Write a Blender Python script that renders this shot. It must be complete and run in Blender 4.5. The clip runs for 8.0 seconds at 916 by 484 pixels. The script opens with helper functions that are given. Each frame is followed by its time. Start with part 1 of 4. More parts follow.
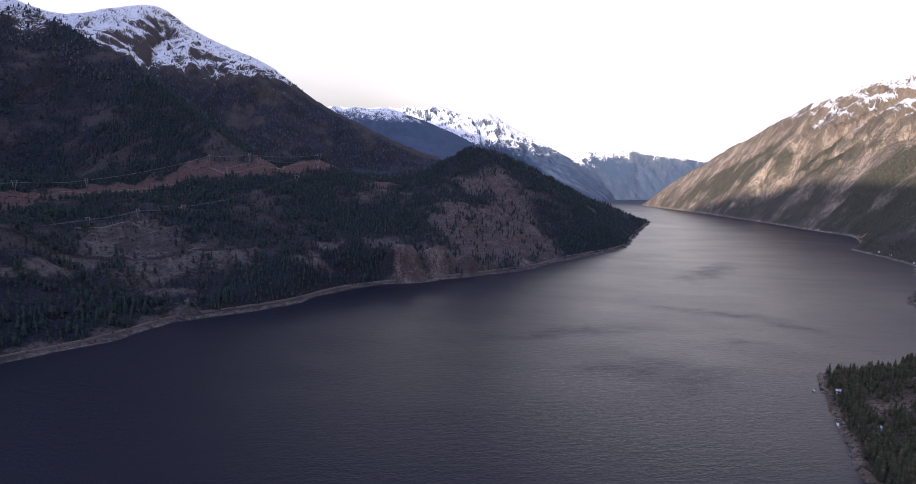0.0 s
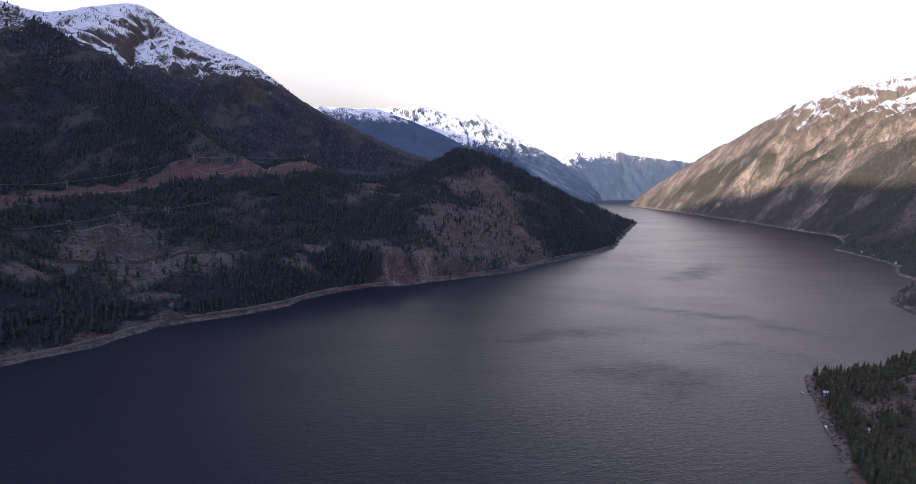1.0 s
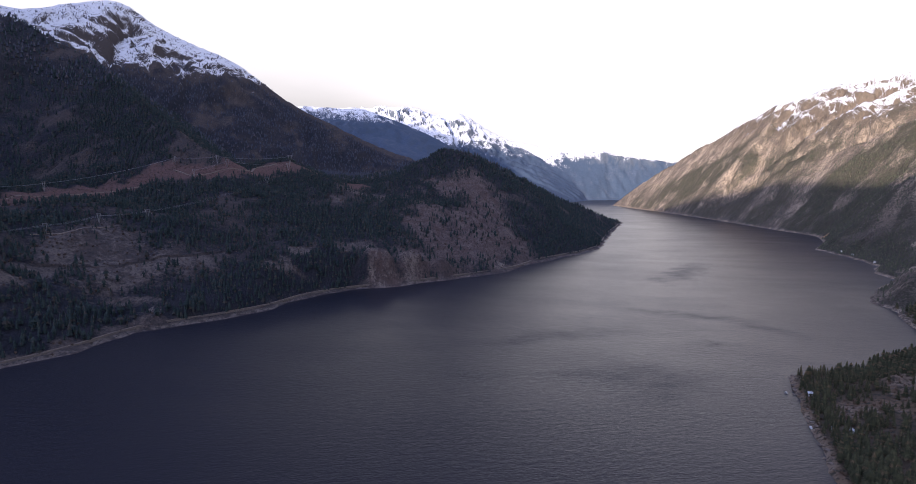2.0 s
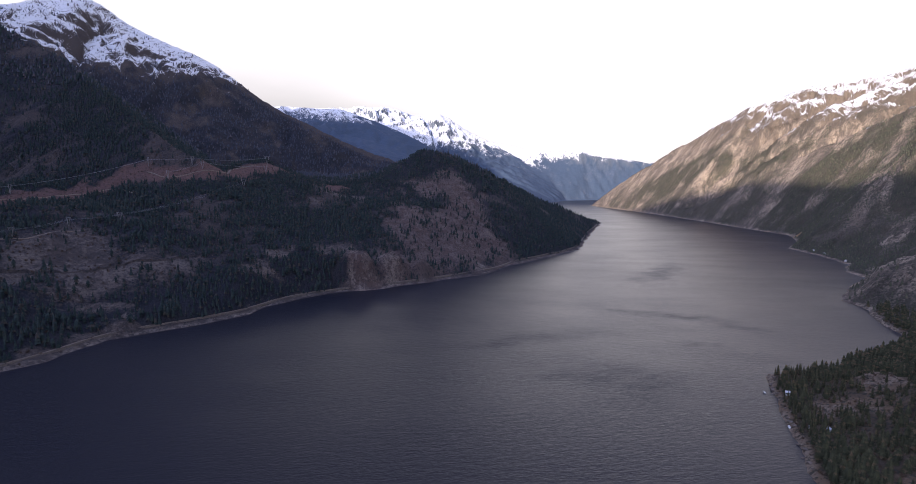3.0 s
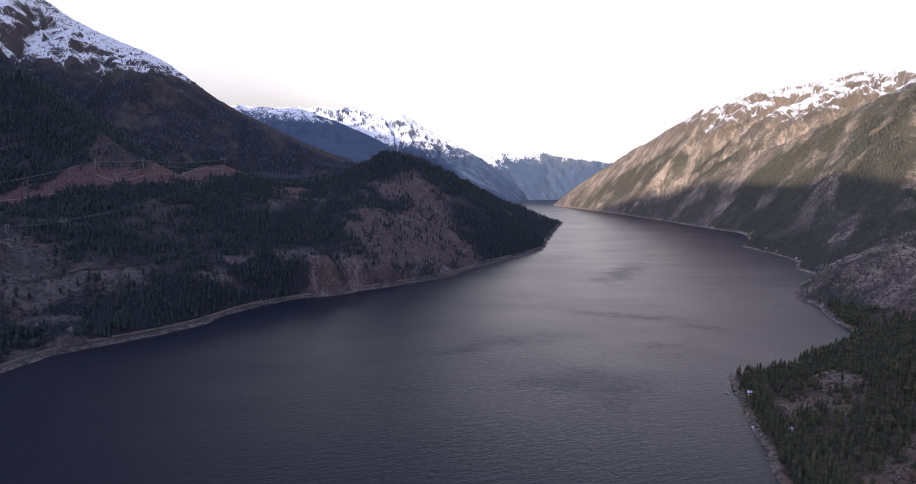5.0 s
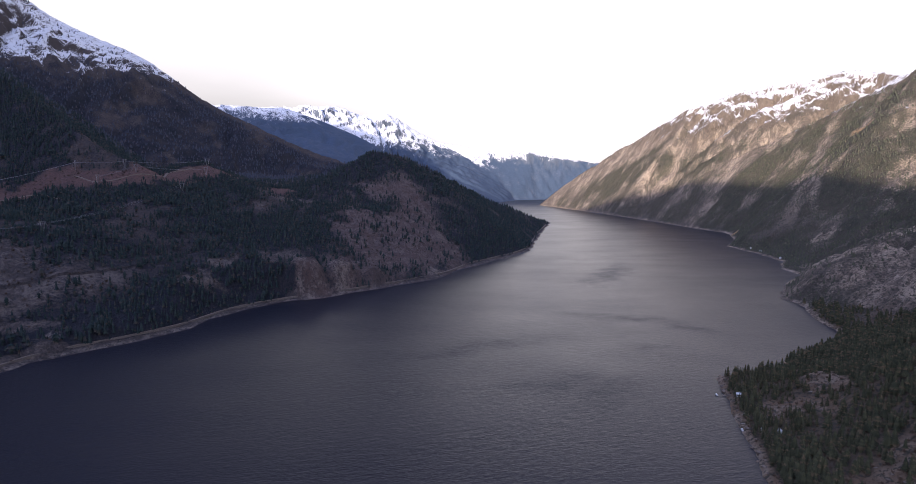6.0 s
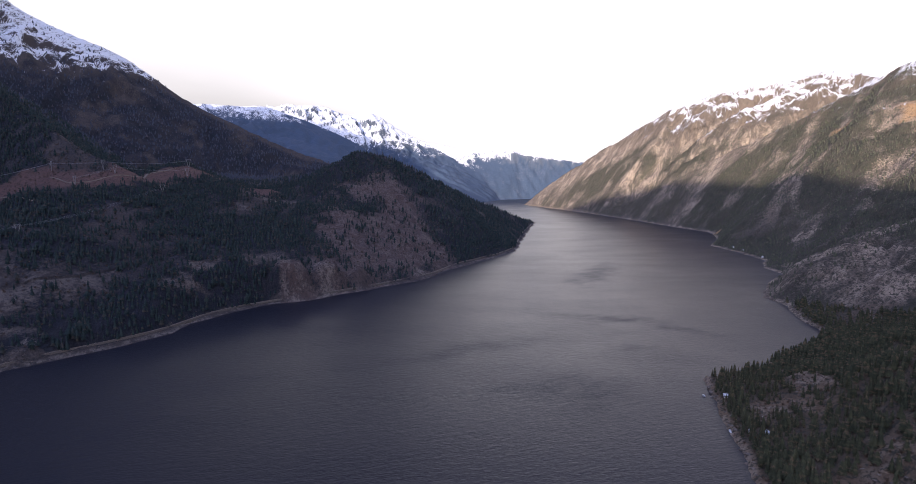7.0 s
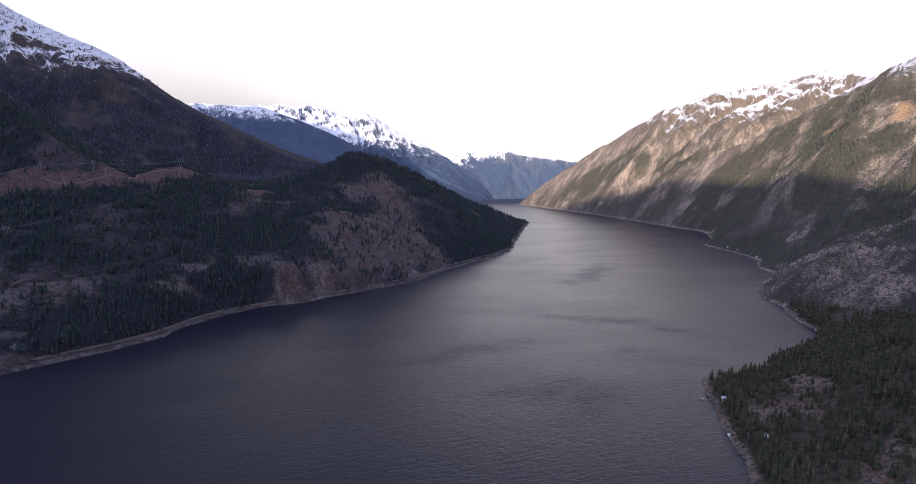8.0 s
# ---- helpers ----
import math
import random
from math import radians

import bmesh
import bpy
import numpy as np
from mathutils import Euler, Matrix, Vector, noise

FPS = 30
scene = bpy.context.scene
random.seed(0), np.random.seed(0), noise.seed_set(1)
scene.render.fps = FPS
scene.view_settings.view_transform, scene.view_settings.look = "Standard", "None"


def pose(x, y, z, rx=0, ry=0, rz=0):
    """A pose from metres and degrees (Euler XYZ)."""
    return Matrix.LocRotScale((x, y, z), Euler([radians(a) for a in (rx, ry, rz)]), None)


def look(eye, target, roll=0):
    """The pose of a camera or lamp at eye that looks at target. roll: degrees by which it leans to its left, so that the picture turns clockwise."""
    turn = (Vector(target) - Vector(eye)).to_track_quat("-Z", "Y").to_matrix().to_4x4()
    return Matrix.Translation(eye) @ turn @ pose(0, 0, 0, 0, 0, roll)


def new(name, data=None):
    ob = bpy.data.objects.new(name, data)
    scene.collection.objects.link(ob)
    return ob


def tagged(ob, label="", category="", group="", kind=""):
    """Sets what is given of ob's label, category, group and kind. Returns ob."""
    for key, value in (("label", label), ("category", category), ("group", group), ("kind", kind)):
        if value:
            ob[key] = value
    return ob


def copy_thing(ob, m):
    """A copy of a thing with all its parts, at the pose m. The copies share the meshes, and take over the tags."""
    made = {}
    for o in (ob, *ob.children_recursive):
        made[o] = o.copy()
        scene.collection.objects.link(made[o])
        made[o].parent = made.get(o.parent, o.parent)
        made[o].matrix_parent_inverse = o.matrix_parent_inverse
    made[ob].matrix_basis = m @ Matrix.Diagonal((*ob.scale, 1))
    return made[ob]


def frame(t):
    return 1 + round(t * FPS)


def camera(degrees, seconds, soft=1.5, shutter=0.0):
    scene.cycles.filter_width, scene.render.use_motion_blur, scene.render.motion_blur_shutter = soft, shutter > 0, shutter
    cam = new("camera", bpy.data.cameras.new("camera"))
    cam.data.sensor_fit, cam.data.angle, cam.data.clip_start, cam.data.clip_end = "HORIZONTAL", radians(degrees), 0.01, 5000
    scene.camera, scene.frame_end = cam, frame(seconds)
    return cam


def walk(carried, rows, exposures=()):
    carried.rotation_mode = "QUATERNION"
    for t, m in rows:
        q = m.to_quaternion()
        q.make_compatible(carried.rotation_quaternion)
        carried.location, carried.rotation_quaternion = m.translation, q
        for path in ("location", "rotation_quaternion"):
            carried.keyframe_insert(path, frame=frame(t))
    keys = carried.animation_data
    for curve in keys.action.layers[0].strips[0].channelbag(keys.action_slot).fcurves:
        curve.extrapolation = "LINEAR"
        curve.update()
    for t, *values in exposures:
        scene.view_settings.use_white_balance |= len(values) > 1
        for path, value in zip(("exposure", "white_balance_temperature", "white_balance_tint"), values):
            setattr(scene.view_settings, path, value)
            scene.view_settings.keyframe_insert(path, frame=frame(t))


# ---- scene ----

# ================= camera =================
cam = camera(79.77, 8.0, soft=0.6)
PATH = [  # seconds, x, y, z, yaw to the left, pitch up, roll
    (0.0, 0.00, 0.00, 150.00, 0.000, -6.457, 0.312),
    (0.5, -0.50, 2.01, 151.01, -0.577, -6.443, 0.290),
    (1.0, -0.95, 3.95, 152.00, -1.292, -6.418, 0.277),
    (1.5, -1.36, 5.79, 152.94, -1.982, -6.428, 0.270),
    (3.0, -2.65, 11.11, 155.74, -4.929, -6.378, 0.127),
    (3.5, -3.07, 12.93, 156.71, -6.129, -6.388, 0.055),
    (4.0, -3.56, 14.90, 157.72, -7.274, -6.374, -0.015),
    (4.5, -4.04, 16.98, 158.75, -8.165, -6.388, -0.062),
    (6.0, -5.50, 23.49, 161.90, -10.230, -6.433, -0.129),
    (6.5, -6.03, 25.73, 162.97, -11.183, -6.449, -0.182),
    (7.0, -6.55, 28.03, 164.02, -11.810, -6.500, -0.217),
    (7.5, -7.04, 30.34, 165.07, -12.129, -6.534, -0.259),
    (8.0, -7.51, 32.67, 166.12, -12.451, -6.574, -0.265),
]


def aimed(x, y, z, yaw, pitch, roll):
    a, b = radians(yaw), radians(pitch)
    way = Vector((-math.sin(a) * math.cos(b), math.cos(a) * math.cos(b), math.sin(b)))
    return look((x, y, z), Vector((x, y, z)) + way * 100, roll)


walk(cam, [(t, aimed(*p)) for t, *p in PATH], [(0.0, 0.45, 6400, 13), (8.0, 0.45, 6400, 13)])

# ================= sky and sun =================
SUN_UP, SUN_FROM = 11.0, 213.0  # degrees above the horizon; compass bearing from +y, clockwise
world = bpy.data.worlds.new("sky")
scene.world = world
world.use_nodes = True
wn, wl = world.node_tree.nodes, world.node_tree.links
wn.clear()
sky = wn.new("ShaderNodeTexSky")
sky.sky_type, sky.sun_disc = "NISHITA", False
sky.sun_elevation, sky.sun_rotation = radians(SUN_UP), radians(SUN_FROM)
sky.altitude, sky.air_density, sky.dust_density = 600, 1.0, 1.0
bg_sky, bg_veil, mixw, out = wn.new("ShaderNodeBackground"), wn.new("ShaderNodeBackground"), wn.new("ShaderNodeMixShader"), wn.new("ShaderNodeOutputWorld")
bg_sky.inputs[1].default_value = 0.12
wl.new(sky.outputs[0], bg_sky.inputs[0])
# thin bright cloud veil: whiter and brighter towards the horizon, faintly rosy at its foot
tc, sep = wn.new("ShaderNodeTexCoord"), wn.new("ShaderNodeSeparateXYZ")
wl.new(tc.outputs["Generated"], sep.inputs[0])
ramp = wn.new("ShaderNodeValToRGB")
wl.new(sep.outputs[2], ramp.inputs[0])
for e, (p, c) in zip([ramp.color_ramp.elements[0], ramp.color_ramp.elements[1], *(ramp.color_ramp.elements.new(0.5) for _ in range(6))],
                     [(0.0, (0.25, 0.226, 0.246)), (0.06, (0.285, 0.244, 0.245)), (0.11, (0.40, 0.36, 0.35)), (0.19, (0.62, 0.575, 0.57)), (0.30, (0.67, 0.63, 0.635)), (0.35, (0.125, 0.112, 0.145)), (0.60, (0.075, 0.078, 0.14)), (1.0, (0.27, 0.34, 0.60))]):
    e.position, e.color = p, (*c, 1)
cl, clm = wn.new("ShaderNodeTexNoise"), wn.new("ShaderNodeMapping")
clm.inputs["Scale"].default_value = (2.0, 2.0, 9.0)
wl.new(tc.outputs["Generated"], clm.inputs[0])
wl.new(clm.outputs[0], cl.inputs[0])
cl.inputs["Scale"].default_value, cl.inputs["Detail"].default_value = 1.2, 5
clr = wn.new("ShaderNodeMapRange")
clr.inputs[1].default_value, clr.inputs[2].default_value, clr.inputs[3].default_value, clr.inputs[4].default_value = 0.3, 0.7, 0.94, 1.10
wl.new(cl.outputs[0], clr.inputs[0])
wl.new(ramp.outputs[0], bg_veil.inputs[0])
# the veil is brightest up the valley, where the low cloud glows
dot = wn.new("ShaderNodeVectorMath")
dot.operation, dot.inputs[1].default_value = "DOT_PRODUCT", (0.70, 0.68, 0.22)
wl.new(tc.outputs["Generated"], dot.inputs[0])
glow, times = wn.new("ShaderNodeMapRange"), wn.new("ShaderNodeMath")
glow.interpolation_type = "SMOOTHSTEP"
glow.inputs[1].default_value, glow.inputs[2].default_value, glow.inputs[3].default_value, glow.inputs[4].default_value = 0.55, 1.0, 1.38, 3.1
wl.new(dot.outputs["Value"], glow.inputs[0])
times.operation = "MULTIPLY"
wl.new(clr.outputs[0], times.inputs[0])
# and again round the low sun, behind the viewer
toward = wn.new("ShaderNodeVectorMath")
toward.operation, toward.inputs[1].default_value = "DOT_PRODUCT", (-0.76, -0.59, 0.28)
wl.new(tc.outputs["Generated"], toward.inputs[0])
halo, both = wn.new("ShaderNodeMapRange"), wn.new("ShaderNodeMath")
halo.interpolation_type = "SMOOTHSTEP"
halo.inputs[1].default_value, halo.inputs[2].default_value, halo.inputs[3].default_value, halo.inputs[4].default_value = 0.15, 1.0, 0.0, 4.6
wl.new(toward.outputs["Value"], halo.inputs[0])
wl.new(glow.outputs[0], both.inputs[0])
wl.new(halo.outputs[0], both.inputs[1])
wl.new(both.outputs[0], times.inputs[1])
wl.new(times.outputs[0], bg_veil.inputs[1])
mixw.inputs[0].default_value = 0.85
wl.new(bg_sky.outputs[0], mixw.inputs[1])
wl.new(bg_veil.outputs[0], mixw.inputs[2])
wl.new(mixw.outputs[0], out.inputs[0])

sun = new("sun", bpy.data.lights.new("sun", "SUN"))
sun.data.energy, sun.data.angle, sun.data.color = 5.0, radians(0.6), (1.0, 0.84, 0.68)
a, e = radians(SUN_FROM), radians(SUN_UP)
sun.matrix_world = look(Vector((math.sin(a) * math.cos(e), math.cos(a) * math.cos(e), math.sin(e))) * 4000, (0, 0, 0))

# ================= the lie of the land =================
# land-begin


def fade(t):
    return t * t * t * (t * (t * 6 - 15) + 10)


PERM = np.random.RandomState(11).permutation(4096)


def perlin(x, y):
    """Gradient noise, about -0.7 to 0.7."""
    xi, yi = np.floor(x).astype(np.int64), np.floor(y).astype(np.int64)
    xf, yf = x - xi, y - yi

    def corner(ix, iy, dx, dy):
        a = PERM[(PERM[ix & 4095] + iy) & 4095] * (2 * math.pi / 4096)
        return np.cos(a) * dx + np.sin(a) * dy
    u, v = fade(xf), fade(yf)
    lo = corner(xi, yi, xf, yf) * (1 - u) + corner(xi + 1, yi, xf - 1, yf) * u
    hi = corner(xi, yi + 1, xf, yf - 1) * (1 - u) + corner(xi + 1, yi + 1, xf - 1, yf - 1) * u
    return lo * (1 - v) + hi * v


def fbm(x, y, size, octaves=4, gain=0.5):
    total, amp, s = 0.0, 1.0, 1.0 / size
    for k in range(octaves):
        total = total + amp * perlin(x * s + 17.3 * k, y * s - 9.1 * k)
        amp, s = amp * gain, s * 2.03
    return total


def ridged(x, y, size, octaves=4):
    total, amp, s = 0.0, 1.0, 1.0 / size
    for k in range(octaves):
        total = total + amp * (1 - 2.4 * np.abs(perlin(x * s + 31.7 * k, y * s + 5.3 * k)))
        amp, s = amp * 0.5, s * 2.1
    return total / 1.6 - 0.2


def smooth(a, b, x):
    t = np.clip((x - a) / (b - a), 0, 1)
    return t * t * (3 - 2 * t)


def inside(x, y, ring):
    hit = np.zeros(x.shape, bool)
    for (x0, y0), (x1, y1) in zip(ring, ring[1:] + ring[:1]):
        if y0 != y1:
            hit ^= ((y0 > y) != (y1 > y)) & (x < (x1 - x0) * (y - y0) / (y1 - y0) + x0)
    return hit


def to_line(x, y, line):
    """Distance to a line, the height of the line there (softly weighted), and the way along it."""
    best, along, run = np.full(x.shape, 1e18), np.zeros(x.shape), 0.0
    hsum, wsum = np.zeros(x.shape), np.full(x.shape, 1e-30)
    for p, q in zip(line, line[1:]):
        dx, dy = q[0] - p[0], q[1] - p[1]
        n = math.hypot(dx, dy)
        u, v = x - p[0], y - p[1]
        t = np.clip(u * (dx / (n * n)) + v * (dy / (n * n)), 0, 1)
        u -= t * dx
        v -= t * dy
        d = u * u + v * v
        near = d < best
        best = np.where(near, d, best)
        along = np.where(near, run + t * n, along)
        if len(p) > 2:
            w = d + 100
            w = 1 / (w * w * w)
            hsum += w * (p[2] + t * (q[2] - p[2]))
            wsum += w
        run += n
    return np.sqrt(best), hsum / wsum, along


def blend_max(parts, k):
    top = parts[0]
    for p in parts[1:]:
        top = np.maximum(top, p)
    return top + k * np.log(sum(np.exp(np.clip((p - top) / k, -40, 0)) for p in parts))


SHORE_WEST = [(-100, -6600), (-150, -2500), (-430, -900), (-400, 0), (-385, 300), (-371, 431), (-338, 472), (-316, 497), (-303, 563), (-240, 608), (-189, 660), (-183, 694),
              (-148, 744), (-104, 780), (-55, 795), (15, 841), (125, 918), (194, 1022), (300, 1134), (377, 1227), (440, 1373), (510, 1558),
              (652, 1873), (715, 2037), (690, 2250), (560, 2600), (720, 3200), (1000, 3900), (1240, 4300), (1500, 4390), (2000, 4420), (3200, 4430)]
SHORE_EAST = [(40, -900), (110, -200), (150, 0), (180, 150), (210, 273), (226, 301), (235, 322), (248, 350), (260, 367), (264, 383), (282, 414),
              (313, 418), (350, 424), (368, 441), (404, 458), (485, 499), (499, 519), (511, 559), (551, 619), (561, 671), (627, 745), (727, 821),
              (752, 892), (824, 972), (857, 1083), (877, 1211), (962, 1300), (1050, 1430), (1095, 1515), (1100, 1700), (1130, 2040), (1152, 2500),
              (1150, 2820), (1142, 3420), (1200, 3520), (1600, 3640), (3200, 3700)]
RIDGE_HILL = [(-112, 1245, 138), (-56, 1329, 182), (-14, 1370, 214), (31, 1390, 242), (97, 1417, 233), (161, 1451, 208), (239, 1501, 168),
              (368, 1608, 114), (513, 1746, 68), (645, 1914, 19)]
# the points before (-1619, 2223) are out of view, raised to shade the west
RIDGE_MAIN = [(-2250, -6400, 900), (-2250, -900, 1050), (-2220, -240, 1170), (-2200, 230, 1270), (-2200, 680, 1330), (-2250, 1130, 1330), (-2280, 1380, 1330), (-2250, 1680, 1230), (-1950, 2020, 960), (-1619, 2223, 797), (-1459, 2390, 856), (-1335, 2518, 905),
              (-1188, 2536, 810), (-1031, 2496, 730), (-830, 2464, 640), (-608, 2425, 480), (-418, 2414, 381), (-214, 2390, 288), (-86, 2348, 243)]
# unseen ridge added behind the viewer, heights set by the shadow on the eastern slope
RIDGE_SOUTH_UNSEEN = [(-1500, 420, 600), (-1450, -300, 740), (-1400, -942, 865), (-1400, -1659, 1030), (-1400, -2053, 1110), (-1400, -2411, 1100), (-1400, -2633, 1085), (-1400, -3000, 1010), (-1400, -6400, 940)]
RIDGE_SPUR = [(-1500, 1650, 690), (-1252, 1559, 638), (-1163, 1565, 615), (-1035, 1534, 541), (-889, 1507, 467), (-677, 1338, 337), (-489, 1150, 235), (-383, 1084, 189)]
RIDGE_BENCH = [(-560, 985, 134), (-471, 1049, 172), (-400, 1131, 176), (-325, 1259, 199), (-225, 1330, 150)]
RIDGE_FAR_A = [(-1800, 4050, 600), (-1228, 4121, 647), (-963, 4191, 692), (-731, 4237, 686), (-551, 4214, 688), (-372, 4183, 630), (-152, 4147, 546), (108, 4099, 420), (364, 4034, 228)]
RIDGE_FAR_B = [(-1400, 4700, 640), (-720, 4746, 726), (-475, 4776, 751), (-176, 4797, 775), (24, 4800, 708), (249, 4794, 723), (473, 4756, 588), (667, 4703, 487), (853, 4622, 376)]
RIDGE_FAR_C = [(600, 4830, 510), (693, 4827, 496), (892, 4793, 459), (1088, 4755, 419), (1333, 4725, 413), (1569, 4675, 407), (1805, 4642, 392), (2039, 4600, 390), (2500, 4560, 330)]
RIDGE_EAST = [(1146, 3434, 3), (1264, 3264, 145), (1325, 3030, 278), (1384, 2830, 388), (1450, 2680, 458), (1530, 2520, 502), (1590, 2450, 503), (1724, 2296, 560),
              (1851, 2193, 577), (2003, 1982, 601), (1985, 1750, 545), (1900, 1465, 545), (1860, 1100, 610), (1650, 600, 620), (1550, 0, 600), (1450, -900, 560)]
SPUR_EAST = [(1792, 1113, 608), (1676, 1192, 556), (1558, 1277, 498), (1529, 1348, 470), (1496, 1423, 442), (1457, 1563, 362), (1433, 1635, 327), (1402, 1723, 291),
             (1367, 1813, 250), (1319, 1904, 206), (1257, 2013, 152), (1210, 2125, 113), (1160, 2246, 71), (1158, 2560, 8)]
RIBS_EAST = [[(1743, 2205, 537), (1569, 2310, 440), (1471, 2410, 343), (1409, 2505, 258), (1331, 2638, 144), (1271, 2834, 29)],
             [(1846, 2022, 536), (1703, 2016, 480), (1590, 2045, 433), (1524, 2083, 374), (1464, 2139, 317), (1436, 2182, 264), (1390, 2271, 203), (1333, 2422, 128), (1267, 2614, 44)],
             [(1764, 1796, 498), (1580, 1871, 420), (1489, 1934, 344), (1417, 2001, 268), (1360, 2089, 205)]]
RING_WEST = SHORE_WEST + [(4000, 4600), (4000, 6000), (-5000, 6000), (-5000, -6600)]
RING_EAST = SHORE_EAST + [(5000, 3700), (5000, -900)]


FACE = [(-57, 1280), (21, 1297), (117, 1304), (156, 1220), (181, 1127), (206, 1062), (116, 930), (14, 849), (-55, 804), (-68, 811), (-49, 940)]
FACE_WOOD = [(-48, 1290), (-10, 1170), (18, 1120), (84, 1150), (60, 1190), (20, 1240)]
SCREE = [(-475, 679), (-435, 748), (-378, 729), (-331, 712), (-279, 734), (-246, 695), (-274, 663), (-315, 667), (-310, 633), (-318, 607), (-354, 559), (-387, 565)]


def curved(line, n=4):
    """The line drawn through the same points as a smooth curve."""
    p = [tuple(2 * a - b for a, b in zip(line[0], line[1]))] + list(line) + [tuple(2 * a - b for a, b in zip(line[-1], line[-2]))]
    out = []
    for a, b, c, d in zip(p, p[1:], p[2:], p[3:]):
        for k in range(n):
            t = k / n
            out.append(tuple(0.5 * (2 * v1 + (v2 - v0) * t + (2 * v0 - 5 * v1 + 4 * v2 - v3) * t * t + (3 * v1 - v0 - 3 * v2 + v3) * t ** 3) for v0, v1, v2, v3 in zip(a, b, c, d)))
    return out + [line[-1]]


RIDGE_MAIN, RIDGE_SPUR, RIDGE_EAST, SPUR_EAST, *RIBS_EAST = (curved(c) for c in (RIDGE_MAIN, RIDGE_SPUR, RIDGE_EAST, SPUR_EAST, *RIBS_EAST))
RIDGE_FAR_A, RIDGE_FAR_B, RIDGE_FAR_C = (curved(c, 3) for c in (RIDGE_FAR_A, RIDGE_FAR_B, RIDGE_FAR_C))


def from_shore(x, y, shore, ring):
    d = to_line(x, y, shore)[0]
    return np.where(inside(x, y, ring), d, -d)


def gullies(x, y, s, r, size):
    """Ribs and ravines that run down from a ridge: s along the ridge, r away from it."""
    wob = fbm(x, y, size * 1.6, 4) * size
    return 0.60 * ridged(s + wob, r * 0.38 + 300, size, 3) + 0.40 * ridged(s + wob * 0.8 + 911, r * 0.22, size * 0.36, 4) + 0.22 * ridged(x + wob * 0.3, y, size * 0.5, 4)


def between(d, line, x, y, power, rough, size, start=260):
    """Rises from the shore to a ridge, cut by gullies that run down from the ridge."""
    r, h, s = to_line(x, y, line)
    dd = np.maximum(d, 0)
    t = dd / (dd + r + 1e-6)
    amp = rough * h * np.clip(r / start, 0.03, 1) * np.clip(dd / 120, 0, 1)
    return h * t ** power + amp * gullies(x, y, s, r, size) * (0.35 + 0.65 * t)


def cone(line, x, y, slope, rough, size, start=160):
    r, h, s = to_line(x, y, line)
    return h - slope * r + rough * np.clip(r / start, 0.08, 1) * gullies(x, y, s, r, size)


def height_west(x, y):
    wig = fbm(x, y, 60, 3) * 9
    d = from_shore(x, y, SHORE_WEST, RING_WEST) + wig * np.clip(np.hypot(x, y) / 900, 0.3, 1.6)
    bench = np.interp(d, [-300, -20, 0, 3, 6, 12, 42, 190, 420, 800, 2500], [-40, -6, 0, 1.9, 3.0, 3.8, 20, 92, 126, 160, 260])
    bench = bench * (1 - 0.85 * smooth(0, 420, x)) - 55 * np.exp(-((x + 125) ** 2 + (y - 950) ** 2) / 120 ** 2) * smooth(20, 90, d)
    bench = bench + (fbm(x, y, 170, 4) * 22 + ridged(x * 0.8 + y * 0.5, y * 0.6 - x * 0.5, 90, 3) * 7) * smooth(15, 120, d)
    hill = between(d, RIDGE_HILL, x, y, 0.85, 0.10, 130)
    main = cone(RIDGE_MAIN, x, y, 0.66, 80, 230)
    spur = cone(RIDGE_SPUR, x, y, 0.70, 36, 200)
    shelf = cone(RIDGE_BENCH, x, y, 0.33, 10, 120)
    fa = between(d, RIDGE_FAR_A, x, y, 1.0, 0.12, 190)
    fb = between(d, RIDGE_FAR_B, x, y, 1.15, 0.17, 150, 200)
    fc = between(d, RIDGE_FAR_C, x, y, 0.9, 0.018, 180)
    fars = smooth(2700, 3300, y)
    z = blend_max([bench, hill - 9 - 400 * smooth(2300, 2800, y), main - 2000 * smooth(3300, 3700, y), spur, cone(RIDGE_SOUTH_UNSEEN, x, y, 0.9, 40, 260), shelf, fa - 900 * (1 - fars), fb - 900 * (1 - fars), fc - 900 * (1 - fars)], 5.0)
    z = np.where(d > 0, np.minimum(z, np.interp(d, [0, 4, 9, 2000], [0.6, 2.8, 3.8, 2700])) + fbm(x, y, 22, 3) * 2.2 * smooth(8, 40, d), np.minimum(bench, d * 0.3))
    crag = 1 + 0.35 * ridged(x + y * 0.3, y, 14, 3)
    for bx, by, size, tall in ((-84, 818, 34, 44), (-36, 846, 30, 38), (10, 868, 24, 26), (-300, 590, 20, 12)):
        lump = np.exp(-(((x - bx) ** 2 + (y - by) ** 2) / size ** 2) ** 2)
        z = np.where(d > 5, np.maximum(z, np.minimum((d - 5) * 2.4 + 3, tall) * lump * crag), z)
    level = np.where(fars < 0.5, 600.0, np.where((fb >= fa) & (fb >= fc), 455.0, np.where(fa >= fc, 630.0, 345.0)))
    return z, d, level


